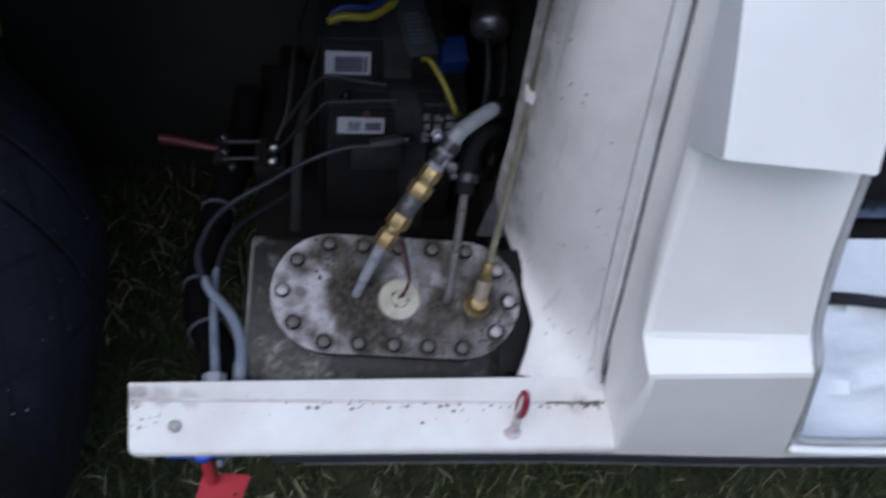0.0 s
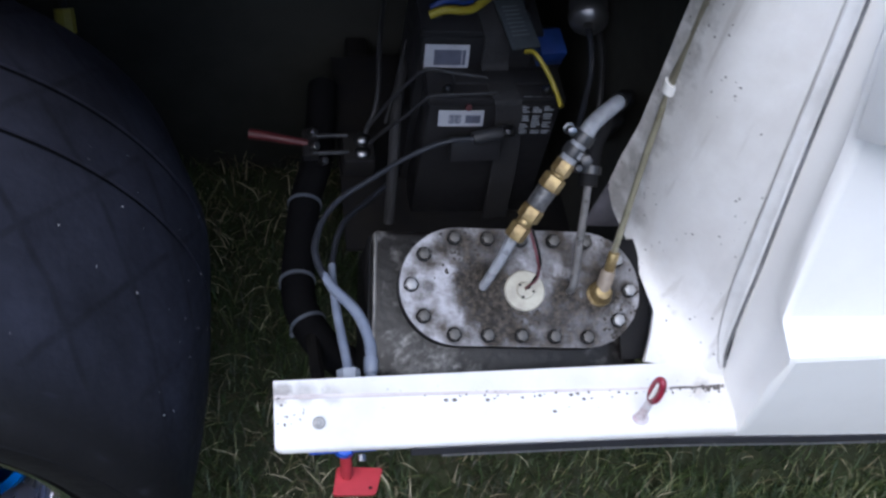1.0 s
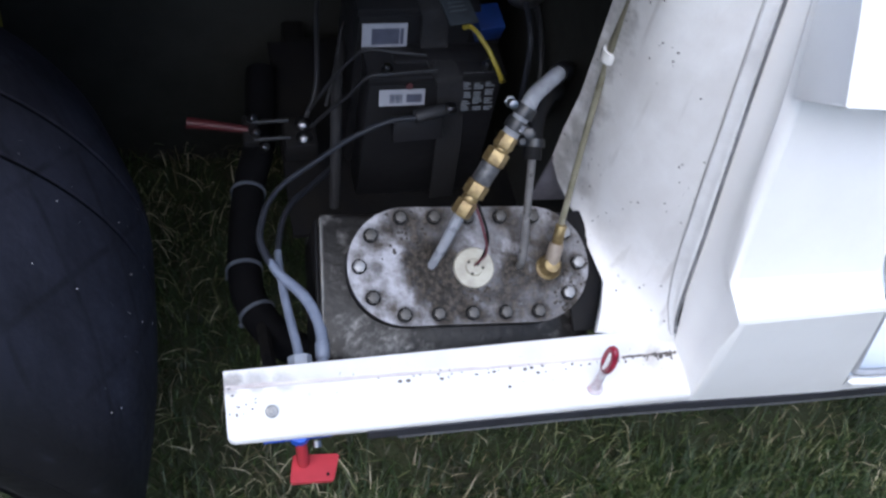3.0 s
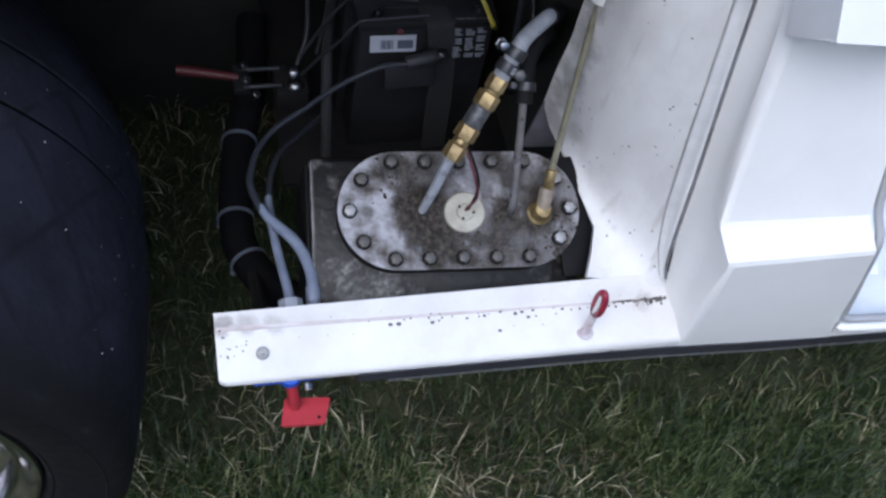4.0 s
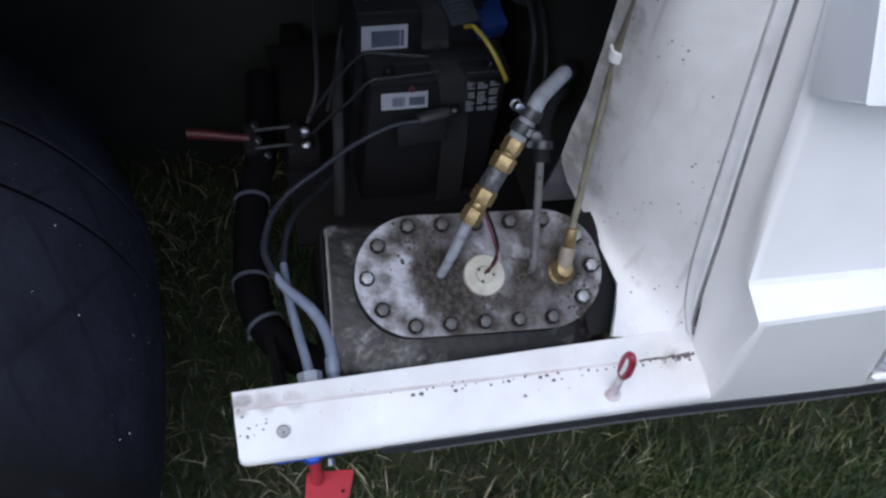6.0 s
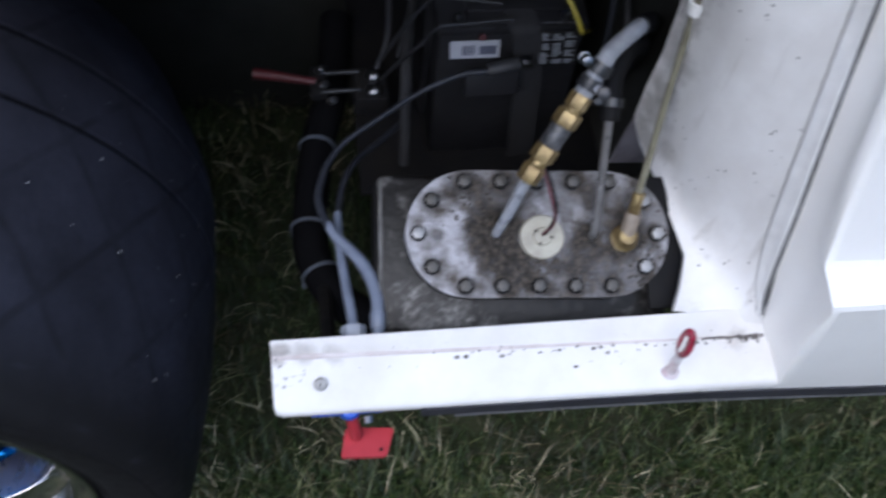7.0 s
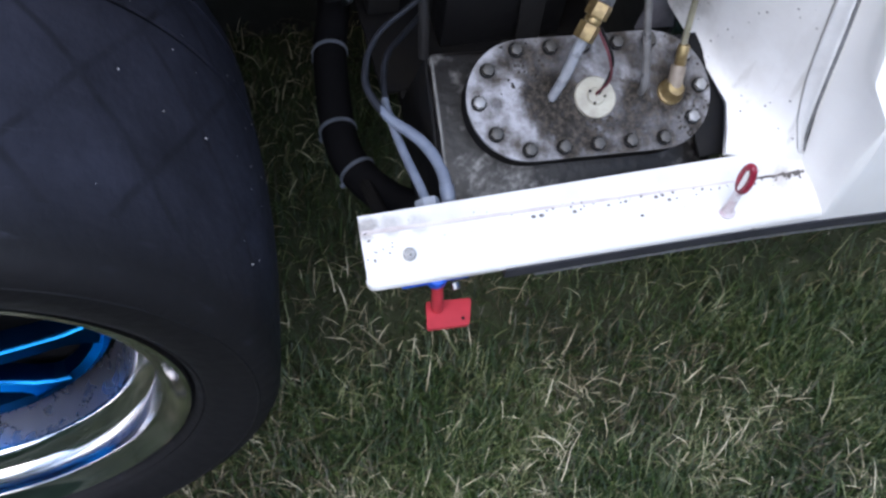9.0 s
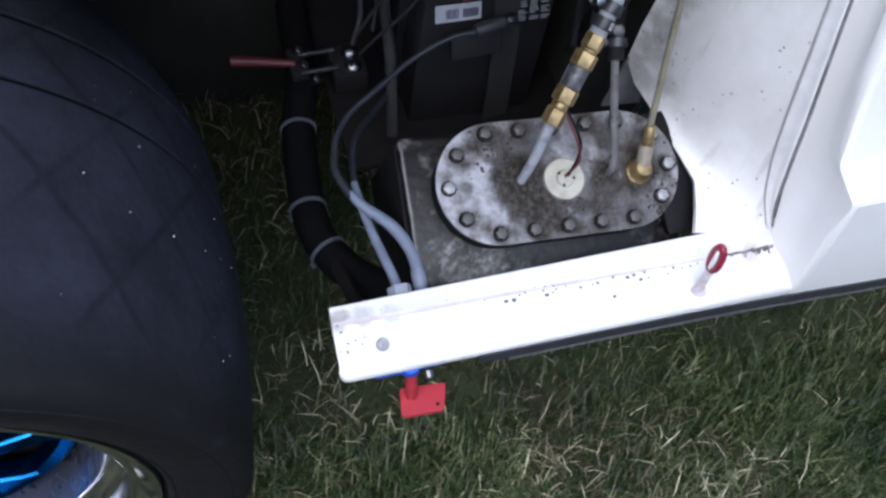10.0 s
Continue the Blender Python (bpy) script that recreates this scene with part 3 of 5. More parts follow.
# sealed seam: a pale raised band along the wall's outer edge, with a dark gap on either side
def on_wall(i, j, lift):
    """A place on the bay wall at row i and column j, lifted off it."""
    k = min(int(j), 15)
    p = wall[i][k].lerp(wall[i][k + 1], j - k)
    across = wall[i][k + 1] - wall[i][k]
    up = wall[min(i + 1, len(wall) - 1)][k] - wall[max(i - 1, 0)][k]
    n = up.cross(across).normalized()
    return p + n * ((lift + 0.0042) if n.y < 0 else -(lift + 0.0042))


bm = bmesh.new()
band = []
for i in range(1, len(wall)):
    wide = 0.62 if i == 1 else 0.8 if i == 2 else 1.0
    band.append([on_wall(i, 0.12 + j * wide, h) for j, h in ((0.0, -0.001), (0.06, 0.0022), (0.22, 0.0034), (0.5, 0.0024), (0.9, 0.0016), (1.25, 0.0022), (1.42, 0.0026), (1.54, 0.0016), (1.58, -0.001))])
band.insert(0, [p + (q - p) * 0.2 + Vector((0, 0, -0.004)) for p, q in zip(band[0], reversed(band[0]))])
sheet(bm, band, 0)
part("seam", bm, SEAM, body, "pale grey sealed seam", smooth=60)
bm = bmesh.new()
tube(bm, [on_wall(i, 0.08, 0.0006) for i in range(1, len(wall))], 0.0021, 8, 3)
part("seam_gap", bm, SEAM_DARK, body, "dark gap beside the seam")
bm = bmesh.new()
tube(bm, [on_wall(i, 0.12 + 1.64 * (0.62 if i == 1 else 0.8 if i == 2 else 1.0), 0.0) for i in range(1, len(wall))], 0.0010, 8, 3, radii=lambda u: 0.0007 + 0.0005 * abs(noise.noise((u * 14, 2, 4))))
part("seam_edge", bm, SEAM_GREY, body, "thin grey line along the seam")
bm = bmesh.new()
tube(bm, [(0.003 + 0.45 * k / 12, lerp((0, 0.0405, 0), (0, 0.0405, 0), k / 12).y, 0.4962 - 0.0260 * k / 12) for k in range(13)], 0.0022, 8, 3, radii=lambda u: 0.0023 + 0.0008 * noise.noise((u * 40, 0, 0)) - 0.0008 * u)
part("crease_bead", bm, material("stained_sealer", (0.66, 0.61, 0.60), 0.6, second=(0.44, 0.37, 0.35), scale=35, amount=0.2, bump=0.4), body, "pinkish stained sealer bead along the crease")

# black strip under the side
bm = bmesh.new()
ribbon(bm, [(0.13, -0.001, 0.4545), (0.3, -0.001, 0.4482), (0.4, -0.0015, 0.4432), (0.5, -0.003, 0.4362), (0.6, -0.004, 0.4280), (0.95, -0.004, 0.404)], 0.0105, 0.006, (0, 0.15, 1))
part("rubber_strip", bm, material("grey_black_rubber", (0.026, 0.026, 0.032), 0.6, second=(0.016, 0.016, 0.02), scale=40, bump=0.15), body, "black rubber strip under the side")
bm = bmesh.new()
tube(bm, [(0.16, -0.0045, 0.4455), (0.3, -0.0045, 0.4395), (0.4, -0.005, 0.4345), (0.5, -0.0065, 0.4275), (0.6, -0.0075, 0.4190), (0.95, -0.0075, 0.3945)], 0.0009, 8)
part("strip_edge", bm, material("worn_grey_rubber", (0.10, 0.10, 0.11), 0.6, second=(0.06, 0.06, 0.065), scale=40, bump=0.1), body, "thin pale lower edge of the strip")

# ---- wheel ----
HUB = (-0.401, -0.023, 0.392)
wheel = new("wheel")
wheel.matrix_basis = Matrix.Translation(HUB) @ pose(0, 0, 0, -90, 0, 0)
wheel.parent = body
tagged(wheel, "wide wheel with polished deep-dish rim and blue spokes")
# profile: radius, axial distance inwards from the rim's lip
bm = bmesh.new()
prof = [(0.231, 0.012), (0.2378, 0.006), (0.2402, 0.0015), (0.2425, -0.0050), (0.2465, -0.0085), (0.2485, -0.0078), (0.2505, -0.0105), (0.258, -0.0140), (0.268, -0.0172), (0.280, -0.0204), (0.289, -0.0215), (0.2936, -0.0214), (0.2944, -0.0222), (0.2956, -0.0221), (0.2962, -0.0212),
        (0.302, -0.0203), (0.311, -0.0148), (0.3172, -0.006), (0.322, 0.018), (0.327, 0.05), (0.333, 0.09), (0.338, 0.14), (0.340, 0.19)]
for g in (0.229, 0.299):
    edge = 0.340 - 0.02 * max(0, g - 0.24)
    prof += [(edge, g - 0.0032), (0.318, g - 0.0031), (0.318, g + 0.0031), (edge, g + 0.0032)]
prof += [(0.3365, 0.325), (0.327, 0.357), (0.314, 0.392), (0.302, 0.425), (0.26, 0.44), (0.222, 0.42), (0.213, 0.40), (0.213, 0.03)]
lathe(bm, prof, 160)
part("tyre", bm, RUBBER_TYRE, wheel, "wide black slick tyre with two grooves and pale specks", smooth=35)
# black rings fill the grooves and stand for the shade inside them
for g in (0.229, 0.299):
    bm = bmesh.new()
    edge = 0.3375 - 0.02 * max(0, g - 0.24)
    lathe(bm, [(0.3182, g - 0.00305), (edge, g - 0.00305), (edge, g + 0.00305), (0.3182, g + 0.00305)], 160)
    part("groove", bm, material("groove_shade_black", (0.0045, 0.0045, 0.006), 0.9, second=(0.003, 0.003, 0.004), scale=30, spec=0.05), wheel, "black ring painting the shade inside a tread groove", smooth=35)
rng = random.Random(21)
bm = bmesh.new()
for k in range(110):
    a, z = rng.uniform(-2.6, 0.35), rng.uniform(-0.01, 0.32)
    r = (0.3205 + 0.0195 * min(1, max(0, z) / 0.15)) if z < 0.24 else 0.340 - 0.04 * (z - 0.24)
    bmesh.ops.create_icosphere(bm, subdivisions=1, radius=rng.choice((0.0004, 0.0004, 0.0004, 0.0005, 0.0006, 0.0009)), matrix=Matrix.Translation((r * math.cos(a), r * math.sin(a), z)))
tagged(part("grit", bm, material("pale_grit", (0.5, 0.49, 0.5), 0.8, second=(0.35, 0.34, 0.33), scale=90), wheel, "pale grit stuck to the tread"), kind="stuff")
bm = bmesh.new()
lathe(bm, [(0.232, 0.014), (0.2372, 0.005), (0.2376, -0.001), (0.2362, -0.0042), (0.2325, -0.0046), (0.226, 0.001), (0.2185, 0.0092), (0.2162, 0.0104), (0.2148, 0.0102), (0.2140, 0.0093), (0.2130, 0.0089), (0.2121, 0.0094), (0.2117, 0.0106), (0.2121, 0.0128), (0.2122, 0.018), (0.2100, 0.0315), (0.2085, 0.0345), (0.2045, 0.0365),
           (0.1955, 0.043), (0.1920, 0.0462), (0.1908, 0.049), (0.1908, 0.052), (0.222, 0.052), (0.222, 0.03)], 160)
part("rim", bm, CHROME, wheel, "polished stepped deep-dish rim", smooth=35)
bm = bmesh.new()
lathe(bm, [(0.1905, 0.0518), (0.186, 0.095), (0.222, 0.095), (0.222, 0.0522), (0.191, 0.0522)], 160)
part("barrel", bm, SATIN, wheel, "brushed blue-grey barrel of the rim", smooth=35)
bm = bmesh.new()
lathe(bm, [(0.1862, 0.0955), (0.18, 0.21), (0.186, 0.22), (0.222, 0.22), (0.222, 0.0955)], 128)
part("inner_barrel", bm, DARK, wheel, "dull dark inner half of the rim", smooth=35)
bm = bmesh.new()
lathe(bm, [(0.164, 0.080), (0.1665, 0.0775), (0.1745, 0.0835), (0.1765, 0.102), (0.164, 0.106), (0.158, 0.100), (0.160, 0.084)], 128)
part("spoke_ring", bm, BLUE_DIM, wheel, "blue anodised outer ring", smooth=35)
for i in range(8):
    bm = bmesh.new()
    a = 2 * math.pi * (i + 0.178) / 8
    turn = Matrix.Rotation(a, 4, "Z")
    half = [(0.045, 0.0125), (0.092, 0.0112), (0.130, 0.0112), (0.149, 0.0165), (0.163, 0.0285)]
    out = [(x, -y) for x, y in half] + [(x, y) for x, y in reversed(half)]
    rings = []
    for inset, deep, slope in ((0.0018, 0.0, 0.20), (0.0003, 0.0028, 0.20), (0.0, 0.0042, 0.20), (0.0, 0.021, 0.18)):
        rings.append([bm.verts.new(turn @ Vector((x, math.copysign(abs(y) - inset, y), 0.080 + deep - slope * (0.161 - x)))) for x, y in out])
    bm.faces.new(rings[0])
    bm.faces.new(rings[-1][::-1])
    for lo, hi in zip(rings[1:], rings):
        for k in range(10):
            side = bm.faces.new((lo[k], lo[(k + 1) % 10], hi[(k + 1) % 10], hi[k]))
            # chamfers take the brighter blue, a painted glint of sky
            side.material_index = 1 if hi is rings[0] else 0
    part("spoke", bm, BLUE_DIM, wheel, smooth=20).data.materials.append(BLUE_ANOD)
bm = bmesh.new()
lathe(bm, [(0.02, 0.048), (0.042, 0.048), (0.05, 0.054), (0.052, 0.09), (0.02, 0.095)], 64)
part("hub", bm, BLUE_ANOD, wheel)
bm = bmesh.new()
stem = Matrix.Rotation(radians(8), 4, "Z")
cyl(bm, 0.0042, 0.030, along(stem @ Vector((0.188, 0, 0.098)), stem @ Vector((0.14, 0, 0.090))), 12, bevel=0.0006)
cyl(bm, 0.0052, 0.016, along(stem @ Vector((0.160, 0, 0.0934)), stem @ Vector((0.14, 0, 0.090))), 6, bevel=0.0008)
part("valve_stem", bm, material("copper_valve", (0.45, 0.24, 0.13), 0.3, 0.9, second=(0.25, 0.12, 0.06), scale=60), wheel, "copper-coloured valve stem")
bm = bmesh.new()
lathe(bm, [(0.001, 0.110), (0.172, 0.110), (0.178, 0.114), (0.178, 0.182), (0.001, 0.182)], 64)
part("brake_drum", bm, DARK, wheel)

# ---- fuel tank with bolted plate ----
PC, EX, EY = Vector((0.2504, 0.1391, 0.5155)), Vector((0.998, -0.0619, -0.0087)), Vector((0.0601, 0.912, 0.4057))
EX.normalize()
EN = EX.cross(EY).normalized()
EY = EN.cross(EX)
TANK = Matrix.Translation(PC) @ Matrix((EX, EY, EN)).transposed().to_4x4()
tank = thing("fuel_tank", "worn black fuel tank with a stained bolted aluminium plate", "fuel tank", at=TANK)
bm = bmesh.new()
box(bm, (0.276, 0.150, 0.16), Matrix.Translation((-0.010, -0.0145, -0.0265 - 0.08)), 0.006, 3)
part("case", bm, TANKBLACK, tank)
bm = bmesh.new()
box(bm, (0.003, 0.142, 0.150), Matrix.Translation((-0.1496, -0.0145, -0.0330 - 0.078)), 0.001)
part("side_sheet", bm, DARK, tank, "black side of the tank")
bm = bmesh.new()
tube(bm, [(-0.1455 + 0.0007 * noise.noise((k * 0.8, 1, 1)), -0.084 + 0.0155 * k, -0.0275 + 0.0006 * noise.noise((k * 1.1, 5, 2))) for k in range(10)], 0.0016, 8, 3)
part("edge_bead", bm, material("worn_edge_paint", (0.20, 0.195, 0.185), 0.6, second=(0.05, 0.048, 0.045), scale=60, bump=0.4), tank, "worn pale weld bead along the tank's edge")
bm = bmesh.new()
box(bm, (0.040, 0.125, 0.004), Matrix.Translation((0.121, -0.006, -0.0115)) @ pose(0, 0, 0, 0, 3, 4), 0.001)
part("side_flap", bm, DARK, tank, "black flap at the tank's side")
bm = bmesh.new()


def stadium(bm, hx, hy, z0, z1, bevel=0.0):
    pts = [(hx - hy + hy * math.cos(a), hy * math.sin(a)) for a in [radians(-90 + 7.5 * k) for k in range(25)]]
    pts += [(-hx + hy + hy * math.cos(a), hy * math.sin(a)) for a in [radians(90 + 7.5 * k) for k in range(25)]]
    lo, hi = [bm.verts.new((x, y, z0)) for x, y in pts], [bm.verts.new((x, y, z1)) for x, y in pts]
    top = bm.faces.new(hi)
    bm.faces.new(lo[::-1])
    for k in range(len(pts)):
        bm.faces.new((lo[k], lo[(k + 1) % len(pts)], hi[(k + 1) % len(pts)], hi[k]))
    if bevel:
        bmesh.ops.bevel(bm, geom=list(top.edges), offset=bevel, segments=2, profile=0.5, affect="EDGES")
    return bm


stadium(bm, 0.1235, 0.0595, -0.0045, 0.0, 0.0012)
part("filler_plate", bm, PLATE, tank, "stained oval aluminium plate")
bm = bmesh.new()
stadium(bm, 0.1228, 0.0588, -0.0275, -0.0045)
part("gasket", bm, DARK, tank)
spots = [(x, s * 0.0487) for x in (-0.069, -0.035, -0.001, 0.033, 0.067) for s in (1, -1)]
spots += [(s * 0.112, 0.0) for s in (1, -1)] + [(s * 0.0995, t * 0.031) for s in (1, -1) for t in (1, -1)]
for i, (x, y) in enumerate(spots):
    bm = bmesh.new()
    cyl(bm, 0.0062, 0.0055, Matrix.Translation((0, 0, 0.001)) @ Matrix.Rotation(i * 1.3, 4, "Z"), 6, bevel=0.0007)
    o = part("bolt", bm, BOLT_CLEAN if abs(x) > 0.09 and (x > 0 or y == 0) else BOLT, tank)
    o.location = (x, y, 0)
    bm = bmesh.new()
    cyl(bm, 0.0076, 0.0012, n=20)
    part("washer", bm, DARK, o)
bm = bmesh.new()
lathe(bm, [(0.001, 0), (0.0205, 0), (0.0205, 0.003), (0.0195, 0.004), (0.009, 0.0045), (0.008, 0.007), (0.001, 0.0075)], 40)
sender = part("level_sender", bm, CREAM, tank, "cream plastic level sender disc")
sender.location = (0.0025, -0.0035, 0)
for x, y in ((-0.006, 0.005), (0.008, -0.001), (-0.003, -0.007)):
    bm = bmesh.new()
    cyl(bm, 0.0014, 0.0008, Matrix.Translation((x, y, 0.0069)), 10)
    part("hole", bm, DARK, sender)
WINE = material("wine_red_wire", (0.11, 0.02, 0.03), 0.5, second=(0.06, 0.015, 0.02), scale=60)
for k, (r, c) in enumerate(((0.0013, WINE), (0.0014, DARK))):
    bm = bmesh.new()
    tube(bm, [(0.002 + 0.003 * k, -0.002, 0.006), (0.009, 0.006 + 0.004 * k, 0.03), (0.003 + 0.003 * k, 0.022, 0.05), (-0.004 + 0.003 * k, 0.05, 0.05)], r, 8)
    part("sender_wire", bm, c, tank)

# ---- chassis under the bay ----
chassis = body
bm = bmesh.new()
sheet(bm, [[(0.347, 0.246, 0.478), (0.370, 0.247, 0.475), (0.395, 0.248, 0.472)], [(0.3515, 0.2455, 0.515), (0.365, 0.2463, 0.513), (0.384, 0.2475, 0.510)], [(0.3565, 0.245, 0.553), (0.360, 0.2455, 0.552), (0.368, 0.2465, 0.545)]], 0.003)
part("tank_bracket", bm, material("dull_mauve_metal", (0.15, 0.14, 0.155), 0.55, second=(0.08, 0.075, 0.085), scale=40, bump=0.2), body, "dull grey bracket behind the tank")
bm = bmesh.new()
box(bm, (0.28, 0.165, 0.006), TANK @ Matrix.Translation((-0.010, -0.0145, -0.1900)))
part("tank_tray", bm, DARK, chassis)
bm = bmesh.new()
box(bm, (0.30, 0.34, 0.006), Matrix.Translation((0.25, 0.50, 0.317)))
part("battery_tray", bm, DARK, chassis)
for y, z in ((0.245, 0.29), (0.66, 0.29)):
    bm = bmesh.new()
    box(bm, (1.1, 0.05, 0.05), Matrix.Translation((0.68, y, z)), 0.005)
    part("rail", bm, DARK, chassis)
for x in (0.14, 0.36):
    bm = bmesh.new()
    box(bm, (0.03, 0.50, 0.03), Matrix.Translation((x, 0.47, 0.299)), 0.004)
    part("cross_member", bm, DARK, chassis)
bm = bmesh.new()
tube(bm, [(-0.388, 0.17, 0.392), (-0.388, 0.5, 0.392), (-0.388, 0.735, 0.392)], 0.035, 16)
part("axle_tube", bm, DARK, chassis)
for x, y in ((0.05, 0.245), (0.30, 0.1)):
    bm = bmesh.new()
    tube(bm, [(x, y + 0.01, 0.30), (x + 0.002, y * 0.5, 0.37), (x, 0.035, 0.455)], 0.008, 8)
    part("ledge_stay", bm, DARK, chassis)

pipe = thing("chassis_pipe", "black sleeved pipe held with grey cable ties", "pipe")
bm = bmesh.new()
PIPE = [(0.085, 0.60, 0.33), (0.072, 0.48, 0.322), (0.052, 0.404, 0.318), (0.038, 0.29, 0.316), (0.046, 0.228, 0.316), (0.085, 0.175, 0.315), (0.16, 0.15, 0.31)]
tube(bm, PIPE, 0.0205, 20)
part("sleeve", bm, material("matt_black_foam", (0.006, 0.006, 0.007), 0.9, second=(0.004, 0.004, 0.005), scale=30, bump=0.3, spec=0.04), pipe)
for p, d in (((0.0515, 0.402, 0.318), (-0.13, -1, 0)), ((0.0375, 0.287, 0.316), (-0.02, -1, 0)), ((0.047, 0.226, 0.316), (0.35, -1, 0))):
    bm = bmesh.new()
    m = along(p, Vector(p) + Vector(d))
    lathe(bm, [(0.0200, -0.002), (0.0222, -0.002), (0.0222, 0.002), (0.0200, 0.002)], 28, m)
    box(bm, (0.006, 0.005, 0.006), m @ Matrix.Rotation(2.2, 4, "Z") @ Matrix.Translation((0.023, 0, 0)), 0.001)
    part("cable_tie", bm, TIE, pipe, "grey cable tie")

# ---- fuel hose with brass fittings ----
VALVE = material("scuffed_black_valve", (0.03, 0.03, 0.033), 0.4, second=(0.2, 0.2, 0.21), scale=90, amount=0.1, bump=0.2)
fuel = thing("fuel_hose", "translucent grey fuel hose with brass fittings and steel clamps", "hose")
AX0, AXD = Vector((0.2355, 0.160, 0.580)), Vector((0.516, 0.462, 0.72)).normalized()


def on_axis(d):
    return Matrix.Translation(AX0 + AXD * d) @ AXD.to_track_quat("Z", "X").to_matrix().to_4x4()


bm = bmesh.new()
tube(bm, [PC + EX * -0.040 + EY * -0.001 - EN * 0.004, (0.218, 0.143, 0.545), AX0 - AXD * 0.004], 0.0054, 14, radii=lambda u: 0.0044 + 0.0012 * u)
part("lower_hose", bm, FUEL_HOSE, fuel)
for name, a, b, r, mat, n in (("nut", -0.006, 0.010, 0.0102, BRASS, 6), ("collar", 0.010, 0.0165, 0.0080, BRASS, 24), ("nut", 0.0165, 0.031, 0.0112, BRASS, 6),
                              ("valve_body", 0.031, 0.052, 0.0098, VALVE, 24), ("nut", 0.052, 0.0665, 0.0114, BRASS, 6), ("collar", 0.0665, 0.070, 0.0084, BRASS, 24), ("nut", 0.070, 0.084, 0.0098, BRASS, 6)):
    bm = bmesh.new()
    cyl(bm, r, b - a, on_axis(a) @ Matrix.Rotation(0.35, 4, "Z"), n, bevel=0.0012)
    part(name, bm, mat, fuel, {"valve_body": "black check valve body"}.get(name, "brass hexagonal nut" if name == "nut" else ""))
bm = bmesh.new()
box(bm, (0.0006, 0.009, 0.016), on_axis(0.042) @ Matrix.Rotation(-2.2, 4, "Z") @ Matrix.Translation((0.0098, 0, 0)))
part("valve_mark", bm, PAPER, fuel, "worn white mark")
bm = bmesh.new()
E1 = AX0 + AXD * 0.084
tube(bm, [E1, E1 + AXD * 0.03, (0.305, 0.226, 0.664), (0.331, 0.249, 0.664), (0.345, 0.265, 0.655)], 0.0088, 16, radii=lambda u: 0.0084 - 0.0012 * min(1, u))
part("upper_hose", bm, FUEL_HOSE, fuel)
# the hose runs on into shade here, drawn as a black end piece
bm = bmesh.new()
tube(bm, [(0.336, 0.2545, 0.6615), (0.352, 0.275, 0.645), (0.376, 0.315, 0.60), (0.383, 0.35, 0.52), (0.38, 0.38, 0.42)], 0.0095, 14)
part("dark_end", bm, DARK, fuel, "far end of the hose, its shade painted black")
for d, side in ((0.095, (0.7, -0.5, -0.2)), (0.110, (-0.85, 0.34, 0.39))):
    side = on_axis(d).to_3x3().inverted() @ Vector(side)
    turn = math.atan2(side.y, side.x)
    bm = bmesh.new()
    m = on_axis(d) @ Matrix.Rotation(turn, 4, "Z")
    lathe(bm, [(0.0090, -0.0055), (0.0104, -0.0055), (0.0108, 0), (0.0104, 0.0055), (0.0090, 0.0055)], 32, m)
    c = part("hose_clamp", bm, CLAMP, fuel, "slotted hose clamp")
    bm = bmesh.new()
    for k in range(5):
        box(bm, (0.0008, 0.0012, 0.007), m @ Matrix.Rotation(-1.0 + 0.22 * k, 4, "Z") @ Matrix.Translation((0.0109, 0, 0)))
    part("slots", bm, PAPER, c)
    bm = bmesh.new()
    sm = m @ Matrix.Translation((0.0140, 0, 0))
    cyl(bm, 0.0045, 0.014, sm @ pose(0, 0, 0, 90, 0, 0) @ Matrix.Translation((0, 0, -0.007)), 12, bevel=0.0008)
    cyl(bm, 0.006, 0.004, sm @ pose(0, 0, 0, 90, 0, 0) @ Matrix.Translation((0, 0, 0.007)), 6, bevel=0.0006)
    part("clamp_screw", bm, CLAMP if d < 0.1 else STEEL, c, "clamp screw")

# thin vent tube and its dark joint
vent = thing("vent_tube", "thin pale plastic vent tube rising from the tank plate", "tube")
bm = bmesh.new()
V0 = PC + EX * 0.050 - EY * 0.003
tube(bm, [V0 - EN * 0.003, V0 + EN * 0.015 + EY * 0.008, (0.308, 0.172, 0.56), (0.314, 0.205, 0.59), (0.318, 0.23, 0.612)], 0.0040, 12)
part("tube", bm, VENT_TUBE, vent)
bm = bmesh.new()
tube(bm, [(0.314, 0.207, 0.592), (0.319, 0.235, 0.616), (0.335, 0.26, 0.625), (0.36, 0.29, 0.60), (0.372, 0.33, 0.53)], 0.0095, 12)
part("sleeve", bm, DARK, vent, "black rubber sleeve")
bm = bmesh.new()
m = along((0.3165, 0.219, 0.603), (0.319, 0.235, 0.616))
lathe(bm, [(0.0095, -0.004), (0.0110, -0.004), (0.0110, 0.004), (0.0095, 0.004)], 24, m)
cyl(bm, 0.0038, 0.012, m @ pose(0.004, -0.0135, 0, 0, 90, 0) @ Matrix.Translation((0, 0, -0.006)), 10, bevel=0.0006)
part("clip", bm, CLAMP, vent, "small steel hose clip")

# sight tube along the wall
sight = thing("sight_tube", "yellowed clear tube on a brass elbow with a white clip", "tube")
S0 = PC + EX * 0.0805 - EY * 0.0045
SM = TANK @ Matrix.Translation((0.0805, -0.0045, 0))
bm = bmesh.new()
